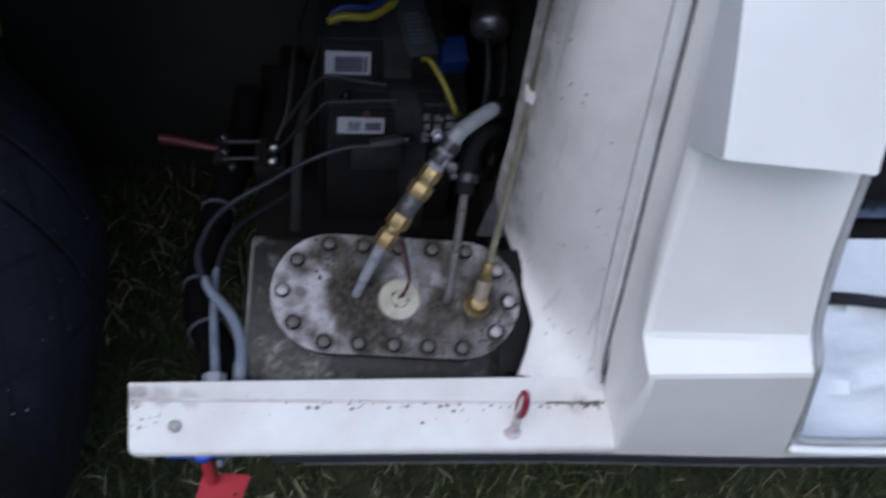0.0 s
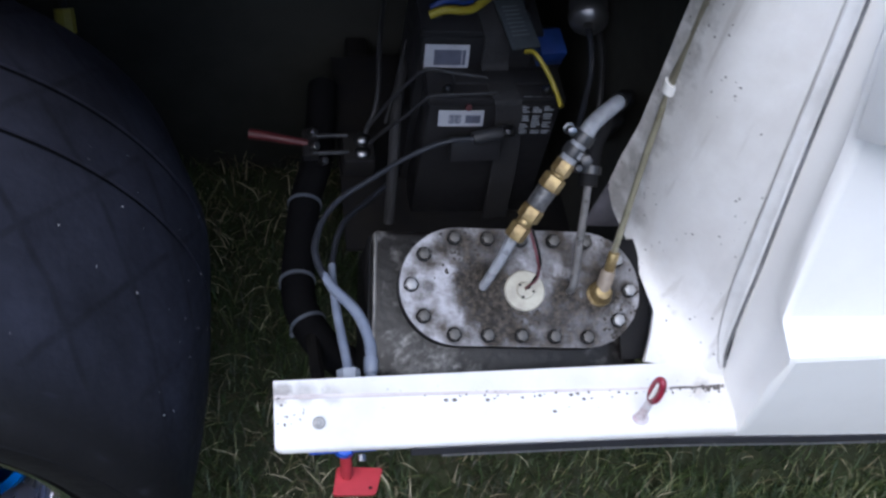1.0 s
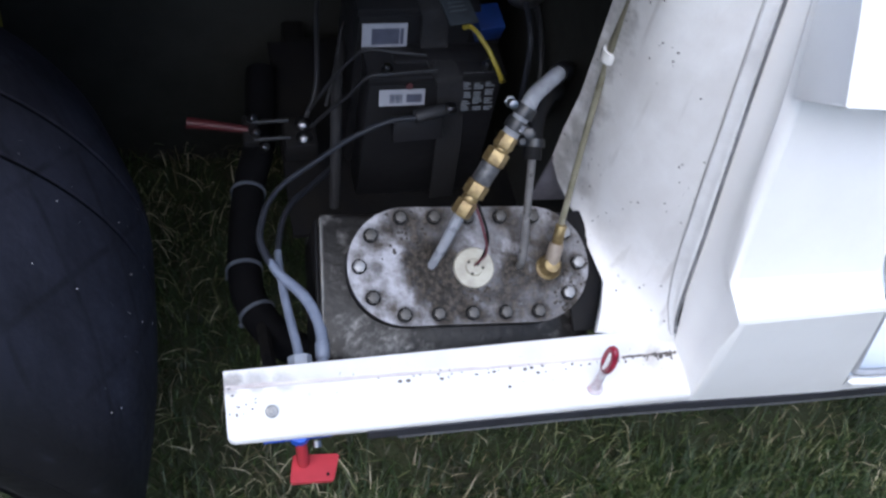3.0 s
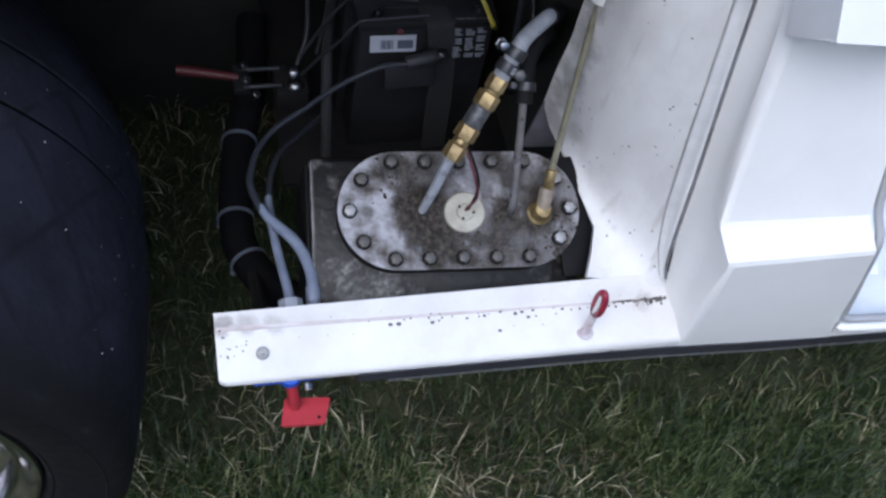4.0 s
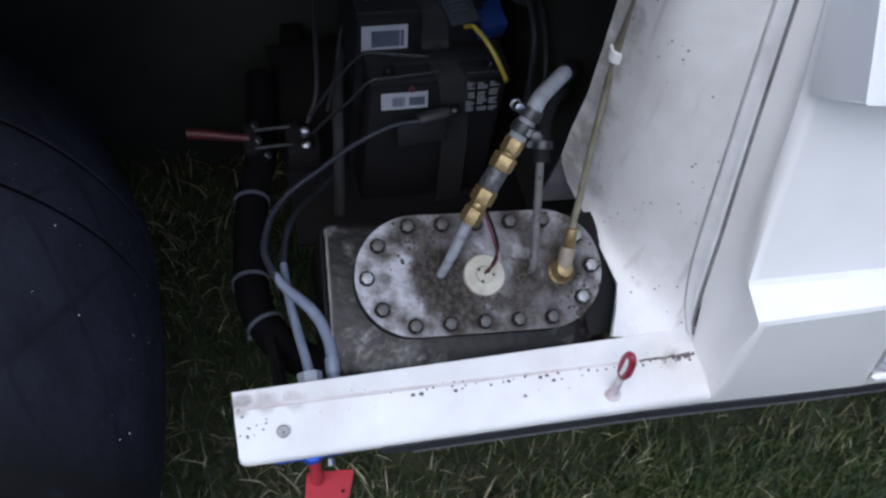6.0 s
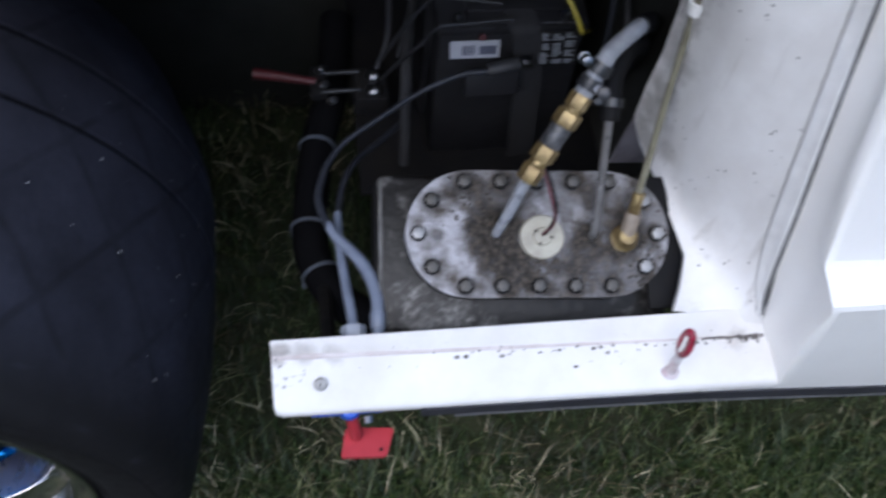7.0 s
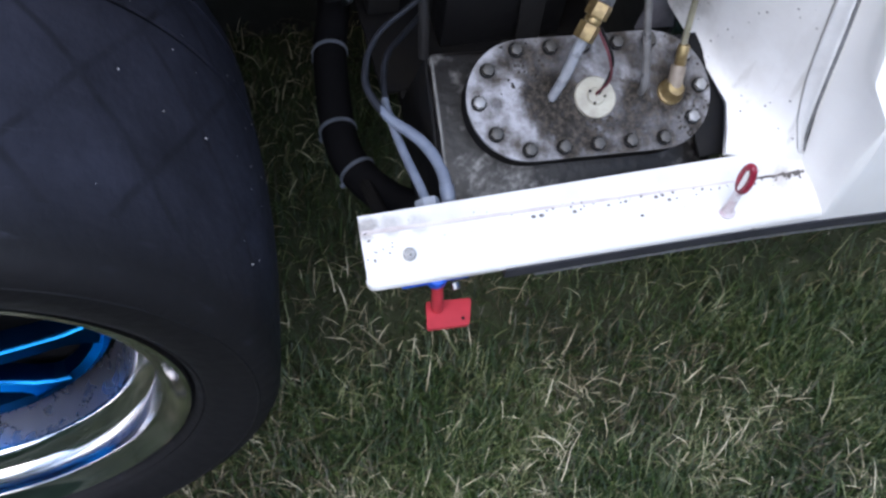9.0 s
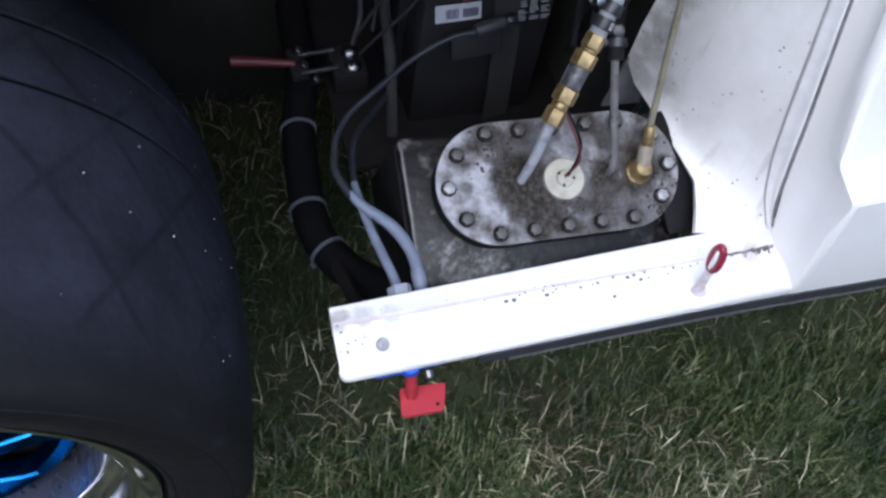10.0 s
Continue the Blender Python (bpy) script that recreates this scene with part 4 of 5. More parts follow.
lathe(bm, [(0.001, -0.001), (0.0128, -0.001), (0.0128, 0.003), (0.0112, 0.004), (0.0118, 0.0065), (0.0100, 0.009), (0.0102, 0.012), (0.0075, 0.016), (0.001, 0.017)], 28, SM)
part("elbow", bm, BRASS, sight, "dull brass elbow")
bm = bmesh.new()
cyl(bm, 0.0075, 0.024, along(S0 + EN * 0.009, (0.339, 0.150, 0.552)), 16, bevel=0.001)
part("union", bm, material("tan_plastic", (0.26, 0.215, 0.17), 0.5, second=(0.17, 0.13, 0.10), scale=60), sight, "tan plastic union")
bm = bmesh.new()
cyl(bm, 0.0056, 0.020, along((0.3355, 0.140, 0.541), (0.3425, 0.163, 0.583)), 16, bevel=0.0006)
part("ferrule", bm, BRASS, sight)
bm = bmesh.new()
tube(bm, [(0.338, 0.149, 0.552), (0.3425, 0.163, 0.583), (0.351, 0.191, 0.648), (0.3575, 0.2130, 0.720), (0.3545, 0.2115, 0.80), (0.350, 0.2085, 0.90), (0.344, 0.2115, 1.03)], 0.0033, 12)
part("tube", bm, TUBE_YELLOW, sight)
bm = bmesh.new()
tube(bm, [(0.3585, 0.2125, 0.727), (0.3580, 0.2110, 0.80), (0.353, 0.2085, 0.90), (0.348, 0.2115, 1.03)], 0.0064, 12)
part("outer_tube", bm, TUBE_YELLOW, sight)
bm = bmesh.new()
lathe(bm, [(0.0060, -0.006), (0.0088, -0.006), (0.0093, 0.0), (0.0088, 0.006), (0.0060, 0.006)], 28, along((0.3585, 0.2128, 0.727), (0.3582, 0.2120, 0.767)))
part("clip", bm, PAINT, sight, "white plastic clip")

# ---- hoses to the ledge ----
drain = thing("drain_hose", "pale grey hose looping down to the ledge", "hose", "hoses at the ledge")
# upper run of the same hose, its shade put into a darker colour
bm = bmesh.new()
tube(bm, [(0.247, 0.345, 0.508), (0.205, 0.346, 0.503), (0.160, 0.335, 0.490), (0.118, 0.312, 0.480), (0.082, 0.290, 0.473), (0.062, 0.265, 0.471), (0.0545, 0.246, 0.470), (0.0497, 0.222, 0.470), (0.0555, 0.196, 0.470), (0.066, 0.175, 0.470)], 0.0030, 12, radii=lambda u: 0.0030 + 0.0016 * max(0, u - 0.45) * 1.8)
part("cable", bm, SHADED_GREY, drain, "thin upper run of the hose, its shade painted dark grey")
bm = bmesh.new()
tube(bm, [(0.0575, 0.192, 0.470), (0.066, 0.175, 0.470), (0.088, 0.145, 0.470), (0.0985, 0.112, 0.468), (0.0975, 0.078, 0.462), (0.095, 0.05, 0.45)], 0.0055, 14, radii=lambda u: 0.0044 + 0.0016 * min(1, u / 0.4))
part("hose", bm, HOSE, drain)
bm = bmesh.new()
cyl(bm, 0.0072, 0.016, along((0.0985, 0.094, 0.467), (0.0972, 0.070, 0.460)), 16, bevel=0.001)
part("end_sleeve", bm, HOSE, drain)
drain2 = thing("drain_hose", "pale grey hose with a hexagonal union at the ledge", "hose", "hoses at the ledge")
# this hose's upper run too is coloured dark in place of shade
bm = bmesh.new()
tube(bm, [(0.150, 0.37, 0.40), (0.116, 0.325, 0.42), (0.090, 0.288, 0.438), (0.075, 0.250, 0.450), (0.0675, 0.207, 0.454), (0.0680, 0.18, 0.456)], 0.0034, 12)
part("cable", bm, SHADED_GREY, drain2, "upper run of the hose, painted dark grey for shade")
bm = bmesh.new()
tube(bm, [(0.0682, 0.215, 0.4535), (0.0675, 0.207, 0.454), (0.0685, 0.161, 0.458), (0.0715, 0.12, 0.464), (0.0745, 0.085, 0.468), (0.0745, 0.05, 0.462)], 0.0046, 14, radii=lambda u: 0.0038 + 0.0009 * min(1, u / 0.6))
part("hose", bm, HOSE, drain2)
bm = bmesh.new()
cyl(bm, 0.0115, 0.013, along((0.0745, 0.078, 0.474), (0.0745, 0.058, 0.468)), 6, bevel=0.001)
part("union", bm, material("pale_grey_plastic", (0.36, 0.39, 0.45), 0.45, second=(0.27, 0.29, 0.34), scale=50, bump=0.05), drain2, "pale hexagonal union")

# ---- batteries ----
def battery(y0, y1, z1, xc, w, label):
    b = thing("battery", label, "battery", "batteries in the bay")
    yc, d = (y0 + y1) / 2, y1 - y0
    bm = bmesh.new()
    box(bm, (w - 0.006, d - 0.004, z1 - 0.33), Matrix.Translation((xc, yc, (z1 + 0.31) / 2)), 0.004)
    part("case", bm, BATT, b)
    bm = bmesh.new()
    box(bm, (w, d, 0.012), Matrix.Translation((xc, yc, z1 - 0.004)), 0.003)
    box(bm, (w * 0.72, d * 0.4, 0.010), Matrix.Translation((xc + 0.01, yc + d * 0.12, z1)), 0.003)
    part("lid", bm, BATT, b)
    for x in (xc - w * 0.36, xc + w * 0.36):
        bm = bmesh.new()
        cyl(bm, 0.006, 0.007, Matrix.Translation((x, yc - d * 0.28, z1 + 0.001)), 16, bevel=0.001)
        cyl(bm, 0.003, 0.011, Matrix.Translation((x, yc - d * 0.28, z1 + 0.001)), 10)
        part("terminal", bm, STEEL, b)
    return b


def sticker(parent, centre, w, h, tilt, bars, turn=0.0):
    m = Matrix.Translation(centre) @ pose(0, 0, 0, tilt, 0, turn)
    bm = bmesh.new()
    box(bm, (w, h, 0.0006), m)
    st = part("sticker", bm, PAPER, parent, "white printed sticker")
    bm = bmesh.new()
    for x, y, bw, bh in bars:
        box(bm, (bw, bh, 0.0005), m @ Matrix.Translation((x, y, 0.0006)))
    part("print", bm, INK, st)
    return st


bat1 = battery(0.383, 0.438, 0.530, 0.2635, 0.162, "black battery with a white barcode sticker, strapped down")
sticker(bat1, (0.2232, 0.3790, 0.5050), 0.053, 0.020, 70, [(-0.014 + 0.0019 * k, -0.001, 0.0008 + 0.0004 * (k % 3), 0.011) for k in range(8)] + [(0.014, -0.001, 0.018, 0.010)])
bm = bmesh.new()
rng = random.Random(3)
for i in range(3):
    for j in range(18):
        if rng.random() < 0.86:
            n = rng.uniform(0.006, 0.0112)
            box(bm, (n, 0.0015, 0.0005), Matrix.Translation((0.311, 0.3800, 0.511)) @ pose(0, 0, 0, 70, 0, 0) @ Matrix.Translation((-0.0135 + 0.0135 * i - 0.004 + n / 2, -0.024 + 0.0027 * j, 0)))
part("side_print", bm, material("pale_print", (0.22, 0.24, 0.27), 0.5, second=(0.18, 0.19, 0.21), scale=80), bat1, "pale grey printed notice")
bat2 = battery(0.441, 0.560, 0.578, 0.2465, 0.143, "black battery with a framed white sticker, strapped down")
sticker(bat2, (0.2085, 0.4375, 0.5452), 0.052, 0.029, 72, [(0.001, -0.001, 0.032, 0.019), (0.020, -0.001, 0.004, 0.019)])
bm = bmesh.new()
cyl(bm, 0.004, 0.003, Matrix.Translation((0.229, 0.3785, 0.524)) @ pose(0, 0, 0, 62, 0, 0), 10)
part("cap", bm, RED_DARK, bat1, "small red cap")

strap = thing("battery_strap", "black webbing strap over the batteries", "strap")
bm = bmesh.new()
ribbon(bm, [(0.296, 0.376, 0.32), (0.288, 0.376, 0.44), (0.277, 0.378, 0.52), (0.272, 0.390, 0.5335), (0.266, 0.430, 0.5345), (0.264, 0.436, 0.57), (0.261, 0.452, 0.5815), (0.252, 0.54, 0.584), (0.250, 0.563, 0.56), (0.250, 0.566, 0.45)], 0.032, 0.0025, (1, 0.1, 0), 5)
part("webbing", bm, WEBBING, strap)
bm = bmesh.new()
box(bm, (0.06, 0.012, 0.030), Matrix.Translation((0.242, 0.362, 0.472)) @ pose(0, 0, 0, -25, 0, 3), 0.003)
part("buckle", bm, BATT, strap, "black buckle block")

lug = thing("cable_lug", "grey crimped cable lug in front of the battery", "cable lug")
bm = bmesh.new()
cyl(bm, 0.0075, 0.036, along((0.232, 0.3475, 0.506), (0.262, 0.352, 0.510)), 16, bevel=0.002)
part("sleeve", bm, HOSE_DARK, lug)
bm = bmesh.new()
box(bm, (0.018, 0.014, 0.004), Matrix.Translation((0.272, 0.354, 0.511)), 0.0015)
cyl(bm, 0.005, 0.005, Matrix.Translation((0.274, 0.354, 0.512)), 6, bevel=0.0006)
part("tongue", bm, STEEL, lug)

# wires on the batteries
def wire(label, points, r, mat, name="wire"):
    w = thing(name, label, "wire")
    bm = bmesh.new()
    tube(bm, points, r, 10)
    part("sheath", bm, mat, w)
    return w


wire("thick yellow battery wire over the case", [(0.288, 0.405, 0.585), (0.294, 0.393, 0.594), (0.309, 0.372, 0.582), (0.321, 0.353, 0.563), (0.3265, 0.356, 0.550), (0.350, 0.405, 0.50), (0.374, 0.454, 0.449)], 0.0028, YELLOW)
wire("yellow ground wire on the rear terminal", [(0.186, 0.458, 0.588), (0.202, 0.458, 0.596), (0.232, 0.464, 0.592), (0.262, 0.49, 0.592)], 0.0050, YELLOW)
wire("blue wire on the rear terminal", [(0.188, 0.468, 0.589), (0.203, 0.471, 0.598), (0.234, 0.477, 0.594), (0.262, 0.505, 0.592)], 0.0042, BLUE)
wire("red wire over the rear battery", [(0.30, 0.505, 0.592), (0.32, 0.50, 0.598), (0.34, 0.505, 0.59), (0.36, 0.53, 0.56)], 0.0032, RED_DARK)
wire("black sheathed cable beside the batteries", [(0.215, 0.66, 0.40), (0.178, 0.52, 0.46), (0.160, 0.44, 0.46), (0.152, 0.38, 0.44), (0.150, 0.34, 0.36)], 0.0065, WEBBING)
# two thin tubes that draw the lit edges of the battery lids
wire("thin grey line for the battery lid's lit edge, run down to the studs", [(0.262, 0.388, 0.538), (0.21, 0.385, 0.537), (0.183, 0.384, 0.534), (0.166, 0.392, 0.50), (0.148, 0.407, 0.46), (0.130, 0.428, 0.408)], 0.0021, HOSE_DARK)
wire("thin grey line for the next lid's lit edge, run down to the studs", [(0.252, 0.407, 0.5425), (0.214, 0.414, 0.5425), (0.186, 0.420, 0.541), (0.170, 0.426, 0.52), (0.150, 0.439, 0.47), (0.128, 0.450, 0.41)], 0.0021, HOSE_DARK)
wire("thin black cable down beside the batteries", [(0.201, 0.600, 0.50), (0.182, 0.535, 0.49), (0.171, 0.505, 0.48), (0.163, 0.477, 0.46), (0.150, 0.450, 0.42)], 0.0022, HOSE_DARK)
wire("thin black cable behind the batteries", [(0.175, 0.70, 0.47), (0.150, 0.56, 0.47), (0.140, 0.47, 0.44), (0.126, 0.446, 0.406)], 0.003, HOSE_DARK)

relay = thing("relay", "blue plastic relay beside the rear battery", "relay")
bm = bmesh.new()
box(bm, (0.032, 0.034, 0.026), Matrix.Translation((0.326, 0.440, 0.560)) @ pose(0, 0, 0, 15, 0, 8), 0.002)
part("housing", bm, BLUE, relay)
bm = bmesh.new()
box(bm, (0.036, 0.05, 0.05), Matrix.Translation((0.3300, 0.462, 0.526)) @ pose(0, 0, 0, 0, 0, -6), 0.002)
part("socket", bm, DARK, relay)
board = thing("circuit_board", "grey-green printed board lying on the battery", "circuit board")
bm = bmesh.new()
box(bm, (0.034, 0.085, 0.003), Matrix.Translation((0.2840, 0.454, 0.5875)) @ pose(0, 0, 0, 6, 0, 9), 0.0008)
part("plate", bm, material("dull_green_board", (0.045, 0.055, 0.065), 0.5, second=(0.025, 0.03, 0.038), scale=80, amount=0.2, bump=0.2), board)
bm = bmesh.new()
for k in range(8):
    box(bm, (0.02 - 0.001 * (k % 3), 0.0015, 0.001), Matrix.Translation((0.2865 - 0.001 * k, 0.43 + 0.006 * k, 0.5870 + 0.0006 * k)) @ pose(0, 0, 0, 6, 0, 9))
part("print", bm, material("faint_print", (0.10, 0.115, 0.13), 0.5, scale=80), board)

filt = thing("fuel_filter", "grey metal canister filter with a thin pipe", "filter")
bm = bmesh.new()
lathe(bm, [(0.001, 0), (0.006, 0), (0.0065, 0.008), (0.018, 0.012), (0.0225, 0.018), (0.0235, 0.024), (0.0225, 0.03), (0.0225, 0.085), (0.016, 0.09), (0.001, 0.092)], 32, along((0.3610, 0.424, 0.600), (0.3705, 0.469, 0.60)))
part("canister", bm, material("dull_grey_metal", (0.17, 0.17, 0.18), 0.35, 0.8, second=(0.15, 0.15, 0.16), scale=30), filt)
bm = bmesh.new()
tube(bm, [(0.3615, 0.428, 0.600), (0.359, 0.40, 0.598), (0.358, 0.375, 0.58), (0.358, 0.36, 0.52), (0.36, 0.35, 0.46)], 0.0036, 10)
part("pipe", bm, SHADED_GREY, filt)
bm = bmesh.new()
tube(bm, [(0.385, 0.47, 0.58), (0.384, 0.42, 0.57), (0.378, 0.37, 0.54), (0.375, 0.345, 0.48)], 0.0035, 10)
part("return_pipe", bm, HOSE_DARK, filt)

# ---- cut-off terminal block with red cable ----
block = thing("terminal_block", "small black terminal block with chrome domed studs", "terminal block")
bm = bmesh.new()
box(bm, (0.04, 0.05, 0.03), Matrix.Translation((0.118, 0.436, 0.378)), 0.003)
part("base", bm, DARK, block)
for p in ((0.123, 0.446, 0.392), (0.122, 0.425, 0.390)):
    bm = bmesh.new()
    lathe(bm, [(0.001, 0.010), (0.004, 0.0095), (0.008, 0.007), (0.0106, 0.0028), (0.0108, 0), (0.001, 0)], 28, Matrix.Translation(p))
    part("stud", bm, STEEL, block, "polished domed stud")
for y in (0.452, 0.424):
    bm = bmesh.new()
    cyl(bm, 0.0028, 0.045, along((0.105, y, 0.395), (0.06, y - 0.004, 0.398)), 10)
    part("link", bm, CLAMP, block)
cable = thing("shutoff_valve", "small shut-off valve with a dark red lever", "valve")
bm = bmesh.new()
tube(bm, [(0.055, 0.436, 0.398), (0.03, 0.441, 0.399), (0.005, 0.447, 0.399), (-0.016, 0.452, 0.398)], 0.006, 12, radii=lambda u: 0.0045 + 0.0025 * u)
part("lever", bm, RED_DARK, cable, "dark red vinyl lever")
for p in ((0.058, 0.452, 0.404), (0.060, 0.430, 0.402), (0.069, 0.408, 0.40)):
    bm = bmesh.new()
    cyl(bm, 0.005, 0.012, Matrix.Translation(p) @ pose(0, 0, -0.006, 20, 30, 0), 6, bevel=0.0008)
    part("bolt", bm, STEEL, cable)
bm = bmesh.new()
box(bm, (0.02, 0.045, 0.012), Matrix.Translation((0.058, 0.438, 0.393)), 0.003)
part("valve_body", bm, DARK, cable)

rod = thing("marker_rod", "thin grey rod wrapped with yellow tape", "rod")
bm = bmesh.new()
cyl(bm, 0.005, 0.46, along((-0.236, 0.56, 0.03), (-0.248, 0.655, 0.44)), 10)
part("shaft", bm, HOSE_DARK, rod)
bm = bmesh.new()
cyl(bm, 0.0125, 0.032, along((-0.2446, 0.628, 0.3945), (-0.2475, 0.651, 0.423)), 8, bevel=0.001)
part("tape", bm, YELLOW, rod, "yellow tape flag")

# ---- master switch under the ledge ----
switch = thing("master_switch", "blue battery master switch with a red key under the ledge", "switch")
bm = bmesh.new()
box(bm, (0.064, 0.026, 0.006), Matrix.Translation((0.0650, 0.0130, 0.4560)), 0.0022)
cyl(bm, 0.0102, 0.010, Matrix.Translation((0.0670, 0.0060, 0.4495)), 24, bevel=0.0012)
part("flange", bm, material("bright_blue_plastic", (0.012, 0.095, 0.52), 0.4, second=(0.008, 0.06, 0.36), scale=30, bump=0.05), switch, "blue plastic flange")
bm = bmesh.new()
cyl(bm, 0.004, 0.006, along((0.083, -0.001, 0.451), (0.083, -0.006, 0.449)), 8)
part("screw", bm, STEEL, switch)
bm = bmesh.new()
cyl(bm, 0.0056, 0.055, along((0.0675, 0.004, 0.455), (0.072, 0.0, 0.402)), 16, bevel=0.001)
key_plate = [(0.0570, -0.0200), (0.0992, -0.0205), (0.1085, 0.0070), (0.0630, 0.0090)]
lo, hi = [bm.verts.new((x, y, 0.3955 - 0.12 * (x - 0.08))) for x, y in key_plate], [bm.verts.new((x, y, 0.3995 - 0.12 * (x - 0.08))) for x, y in key_plate]
plate_faces = [bm.faces.new(hi), bm.faces.new(lo[::-1])] + [bm.faces.new((lo[k], lo[(k + 1) % 4], hi[(k + 1) % 4], hi[k])) for k in range(4)]
bmesh.ops.bevel(bm, geom=[e for e in {e for f in plate_faces[2:] for e in f.edges} if abs(e.verts[0].co.z - e.verts[1].co.z) > 0.0035 and (e.verts[0].co.xy - e.verts[1].co.xy).length < 0.001], offset=0.003, segments=3, profile=0.5, affect="EDGES")
part("key", bm, RED, switch, "flat red key handle")
bm = bmesh.new()
cyl(bm, 0.0018, 0.0006, Matrix.Translation((0.0945, -0.0135, 0.3976)), 12)
part("key_hole", bm, DARK, switch)

# ---- on the ledge ----
bolt = thing("ledge_bolt", "flat grey bolt head on the ledge", "bolt", at=along((0.0425, 0.0185, 0.4838), (0.0425, 0.0185 - 0.0055, 0.4838 + 0.0083)))
bm = bmesh.new()
lathe(bm, [(0.001, 0), (0.0056, 0), (0.0058, 0.001), (0.0048, 0.0022), (0.001, 0.0026)], 24)
part("head", bm, material("grey_bolt_head", (0.34, 0.335, 0.33), 0.5, 0.2, second=(0.2, 0.195, 0.19), scale=90), bolt)

PIN_RED = material("red_plastic_loop", (0.36, 0.02, 0.05), 0.35, second=(0.05, 0.008, 0.015), scale=110, bump=0.05)
pin = thing("lock_pin", "red looped lock pin in a clear sleeve on the ledge", "pin")
P0, P1 = Vector((0.360, 0.013, 0.467)), Vector((0.3610, 0.016, 0.512))
m = along(P0, P1)
bm = bmesh.new()
lathe(bm, [(0.001, 0), (0.0085, 0), (0.0085, 0.001), (0.0052, 0.002), (0.0042, 0.005), (0.0040, 0.034), (0.001, 0.034)], 24, m)
part("sleeve", bm, material("clear_pink_sleeve", (0.62, 0.60, 0.61), 0.2, second=(0.40, 0.25, 0.27), scale=60, bump=0.05), pin, "clear pinkish sleeve with a round foot")
bm = bmesh.new()
ring = []
for k in range(33):
    a = 2 * math.pi * k / 32
    ring.append(m @ Vector((0.0056 * math.sin(a) * math.cos(0.5), 0.0056 * math.sin(a) * math.sin(0.5), 0.051 - 0.0165 * math.cos(a))))
tube(bm, ring, 0.0037, 10, 2)
part("loop", bm, PIN_RED, pin, "red loop")
bm = bmesh.new()
cyl(bm, 0.0036, 0.027, m @ Matrix.Translation((0, 0, 0.036)), 10, bevel=0.001)
part("core", bm, PAINT, pin)

# crumbs of dirt along the crease
def ledge_point(x, s):
    """A place on the ledge: x along it, s from its front (0) by way of its crease (1) to its back (2)."""
    t = (x - 0.002) / 0.47
    f, c, b = lerp((x, 0, 0.470), (x, -0.002, 0.459), t), lerp((x, 0.040, 0.4965), (x, 0.040, 0.4705), t), lerp((x, 0.051, 0.508), (x, 0.063, 0.494), t)
    return (lerp(f, c, s) if s <= 1 else lerp(c, b, s - 1)) + Vector((0, 0, 0.0004))


rng = random.Random(11)
bm = bmesh.new()
for i in range(96):
    if i < 34:
        x, s, r = 0.14 + 0.31 * rng.random() ** 0.6, rng.gauss(0.93, 0.05), rng.uniform(0.0006, 0.0019)
    elif i < 60:
        x, s, r = rng.uniform(0.395, 0.455), rng.gauss(0.99, 0.03), rng.uniform(0.001, 0.0026)
    elif i < 72:
        x, s, r = rng.uniform(0.003, 0.03), rng.gauss(0.62, 0.1), rng.uniform(0.0007, 0.0015)
    else:
        x, s, r = rng.uniform(0.02, 0.45), rng.uniform(0.55, 1.4), rng.uniform(0.0004, 0.0009)
    p = ledge_point(x, max(0.05, min(1.9, s)))
    bmesh.ops.create_icosphere(bm, subdivisions=1, radius=r * 0.78, matrix=Matrix.Translation(p) @ Matrix.Rotation(rng.random() * 6, 4, "Z") @ Matrix.Diagonal((rng.uniform(0.8, 1.7), 1, 0.55, 1)))
tube(bm, [ledge_point(0.398 + 0.006 * k, 0.99) + Vector((0, 0.0006 * noise.noise((k * 0.9, 1, 2)), 0.0008)) for k in range(10)], 0.0012, 6, 3, radii=lambda u: 0.0009 + 0.0008 * abs(noise.noise((u * 17, 3, 1))))
for x, s, r in ((0.006, 1.02, 0.003), (0.011, 1.03, 0.0022), (0.164, 0.86, 0.0026), (0.172, 0.86, 0.0028), (0.205, 0.84, 0.0024), (0.290, 0.90, 0.0024), (0.297, 0.92, 0.0022), (0.303, 0.8, 0.0022), (0.272, 0.55, 0.0022), (0.240, 0.87, 0.0018), (0.258, 0.9, 0.002)):
    bmesh.ops.create_icosphere(bm, subdivisions=2, radius=r * 0.72, matrix=Matrix.Translation(ledge_point(x, s)) @ Matrix.Diagonal((1.3, 1, 0.5, 1)))
tagged(part("dirt_crumbs", bm, CRUMB, None), "dark dirt crumbs along the ledge's crease", "dirt", kind="stuff")

# ---- door opening with foil-lined cockpit ----
lip = bmesh.new()
tube(lip, [(0.95, -0.010, 0.434), (0.80, -0.010, 0.4455), (0.70, -0.010, 0.4530), (0.660, -0.0095, 0.4575), (0.641, -0.009, 0.4605)], 0.0050, 12, radii=lambda u: 0.0050 * min(1, math.sqrt(max(0.02, (1 - u) * 14))))
part("door_lip", lip, PAINT, body, "rounded white lip under the door opening")
sill = bmesh.new()
sheet(sill, [[(x, -0.0045, 0.456 - 0.075 * (x - 0.66) - d) for x in (0.648, 0.70, 0.80, 0.95)] for d in (0.040, 0.020, 0.0)], 0.004)
part("door_sill", sill, PAINT, body, "narrow white sill under the door lip")
gas = bmesh.new()
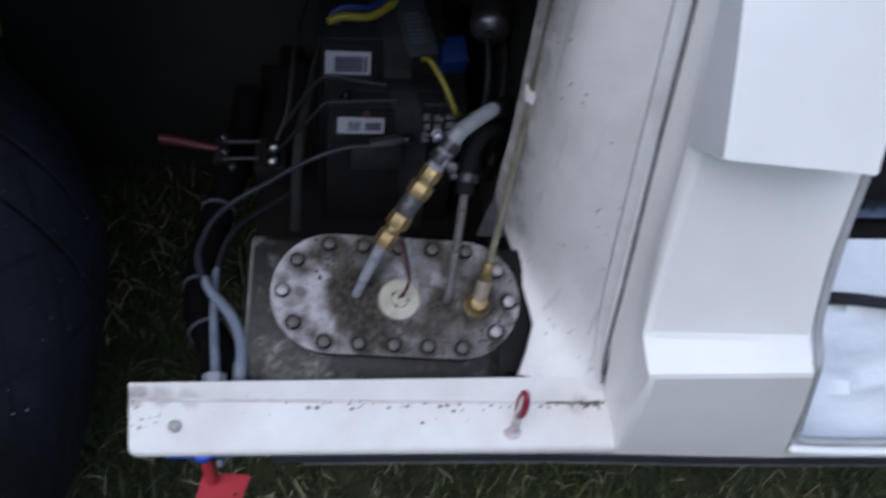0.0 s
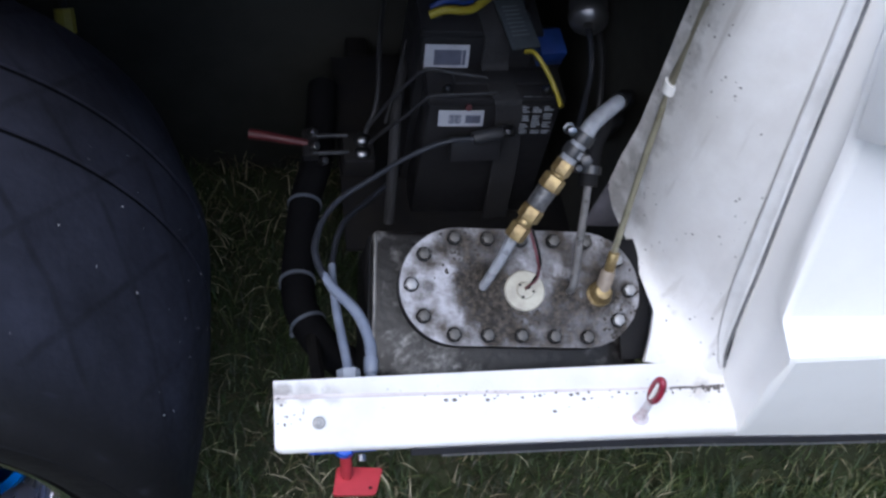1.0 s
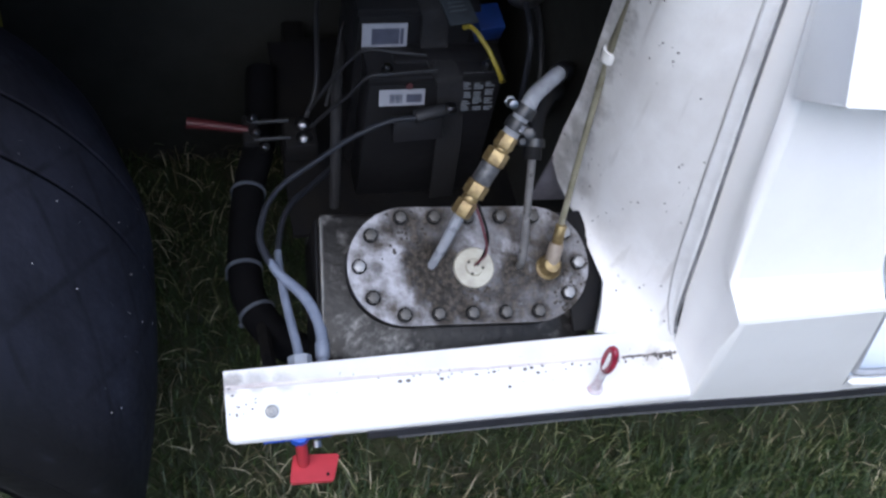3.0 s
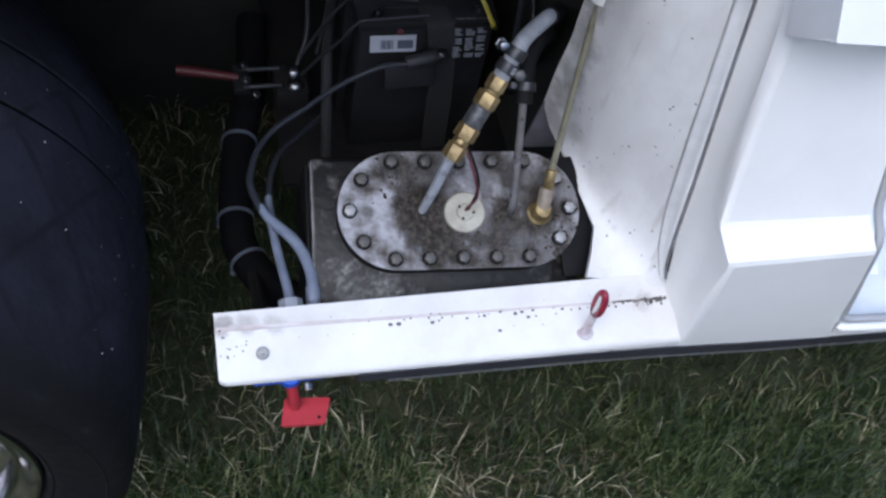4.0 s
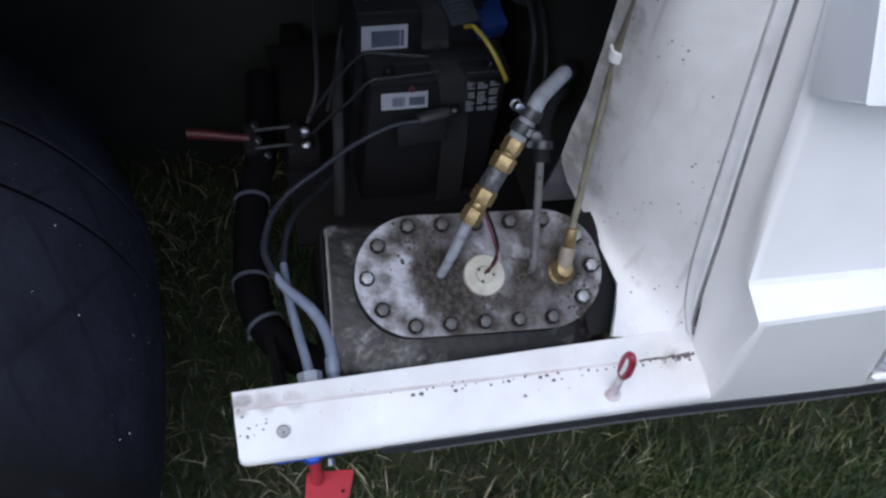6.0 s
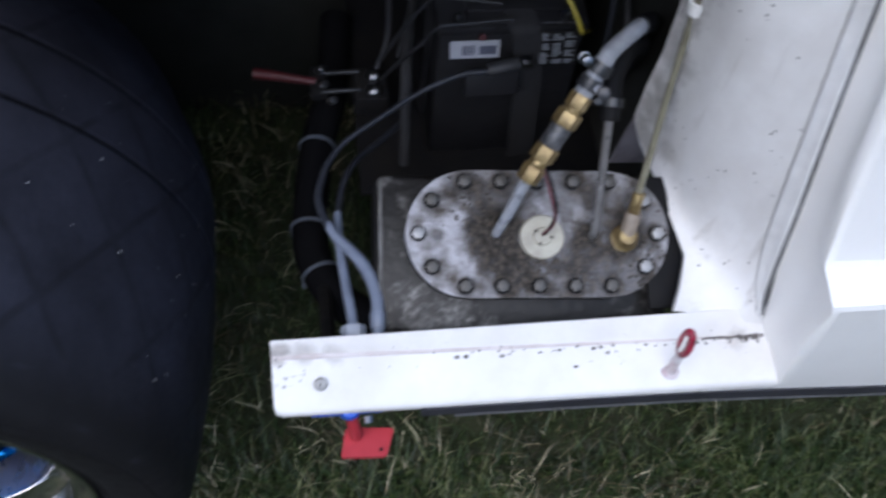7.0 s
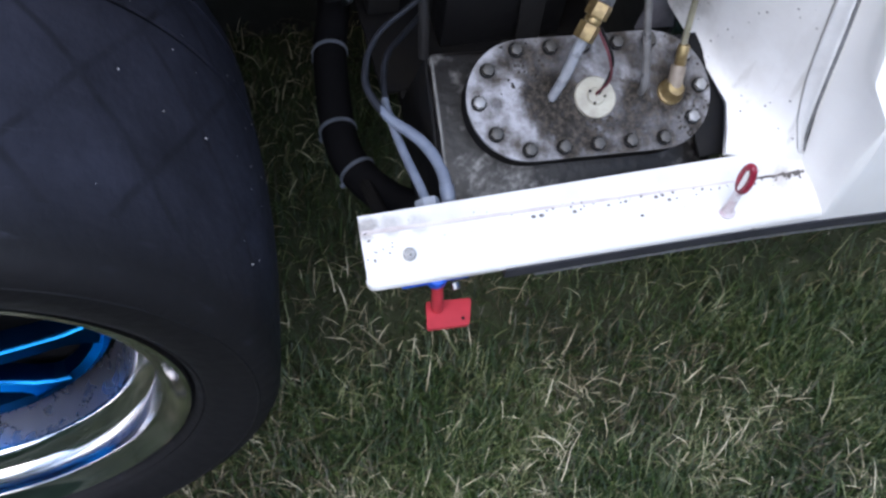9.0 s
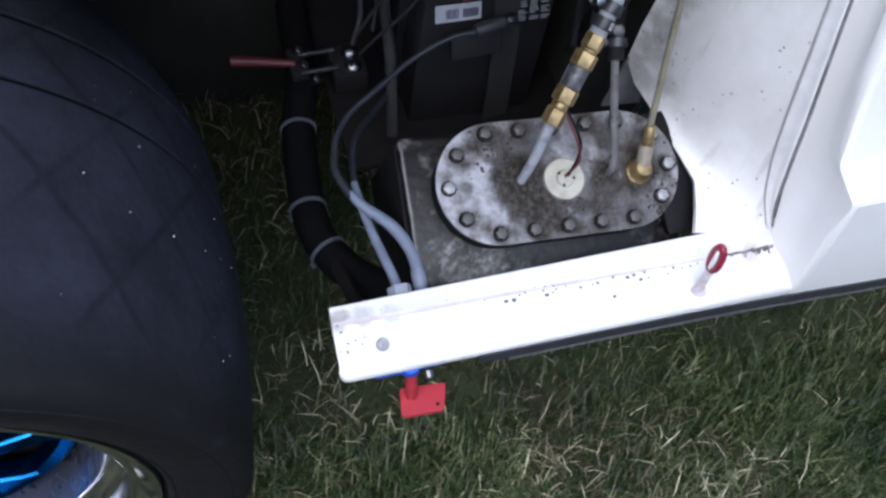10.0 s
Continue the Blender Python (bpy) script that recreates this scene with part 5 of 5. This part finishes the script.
tube(gas, [(0.95, 0.000, 0.4365), (0.80, 0.000, 0.447), (0.70, 0.000, 0.4545), (0.668, 0.000, 0.4585), (0.650, 0.0005, 0.4665), (0.6445, 0.001, 0.484), (0.6290, 0.002, 0.540), (0.6130, 0.003, 0.598), (0.6105, 0.010, 0.614), (0.6060, 0.030, 0.638), (0.5990, 0.056, 0.712), (0.5970, 0.080, 0.79)], 0.0042, 12)
part("door_seal", gas, material("grey_door_rubber", (0.40, 0.40, 0.41), 0.6, second=(0.30, 0.30, 0.31), scale=20, bump=0.15), body, "grey rubber door seal")
mat_ = thing("foil_mat", "crinkled silver foil mat inside the door opening", "mat")
bm = bmesh.new()
nx, ny = 18, 14
sheet(bm, [[(0.632 + 0.53 * i / nx, 0.004 + 0.178 * j / ny, 0.43 + 0.014 * noise.noise((i * 0.9, j * 1.0, 2)) + 0.009 * noise.noise((i * 2.3, j * 2.5, 5))) for i in range(nx + 1)] for j in range(ny + 1)], 0.002)
part("foil", bm, FOIL, mat_)
bm = bmesh.new()
sheet(bm, [[(0.64 + 0.5 * i / 6, 0.19 + 0.08 * j / 4, 0.428 + 0.012 * j / 4) for i in range(7)] for j in range(5)], 0.002)
part("fold", bm, FOIL, mat_, "smoother fold of foil")
belt = thing("seat_belt", "dark webbing belt lying across the foil", "belt")
bm = bmesh.new()
ribbon(bm, [(0.64, 0.19, 0.44), (0.77, 0.182, 0.4435), (0.86, 0.172, 0.4435), (1.1, 0.16, 0.445)], 0.015, 0.003, (0.1, 1, 0.1), 5)
part("webbing", bm, WEBBING, belt)
floor_pan = bmesh.new()
sheet(floor_pan, [[(x, y, 0.412) for x in (0.50, 0.9, 1.4)] for y in (0.005, 0.5, 1.0)], 0.004)
sheet(floor_pan, [[(x, 0.72, z) for x in (0.50, 0.9, 1.4)] for z in (0.4, 0.7, 1.05)], 0.004)
sheet(floor_pan, [[(0.50, y, z) for y in (0.22, 0.5, 1.0)] for z in (0.4, 0.7, 1.05)], 0.004)
part("cockpit_tub", floor_pan, DARK, body, "black cockpit floor and bulkheads")
hinge = thing("hinge_bracket", "drilled bright metal bracket in the door opening", "bracket")
bm = bmesh.new()
box(bm, (0.14, 0.03, 0.004), Matrix.Translation((0.905, 0.325, 0.43)), 0.001)
for k in range(3):
    cyl(bm, 0.005, 0.004, Matrix.Translation((0.86 + 0.035 * k, 0.325, 0.431)), 12)
part("strap", bm, STEEL, hinge)
bm = bmesh.new()
box(bm, (0.02, 0.02, 0.02), Matrix.Translation((0.93, 0.33, 0.42)))
part("foot", bm, DARK, hinge)
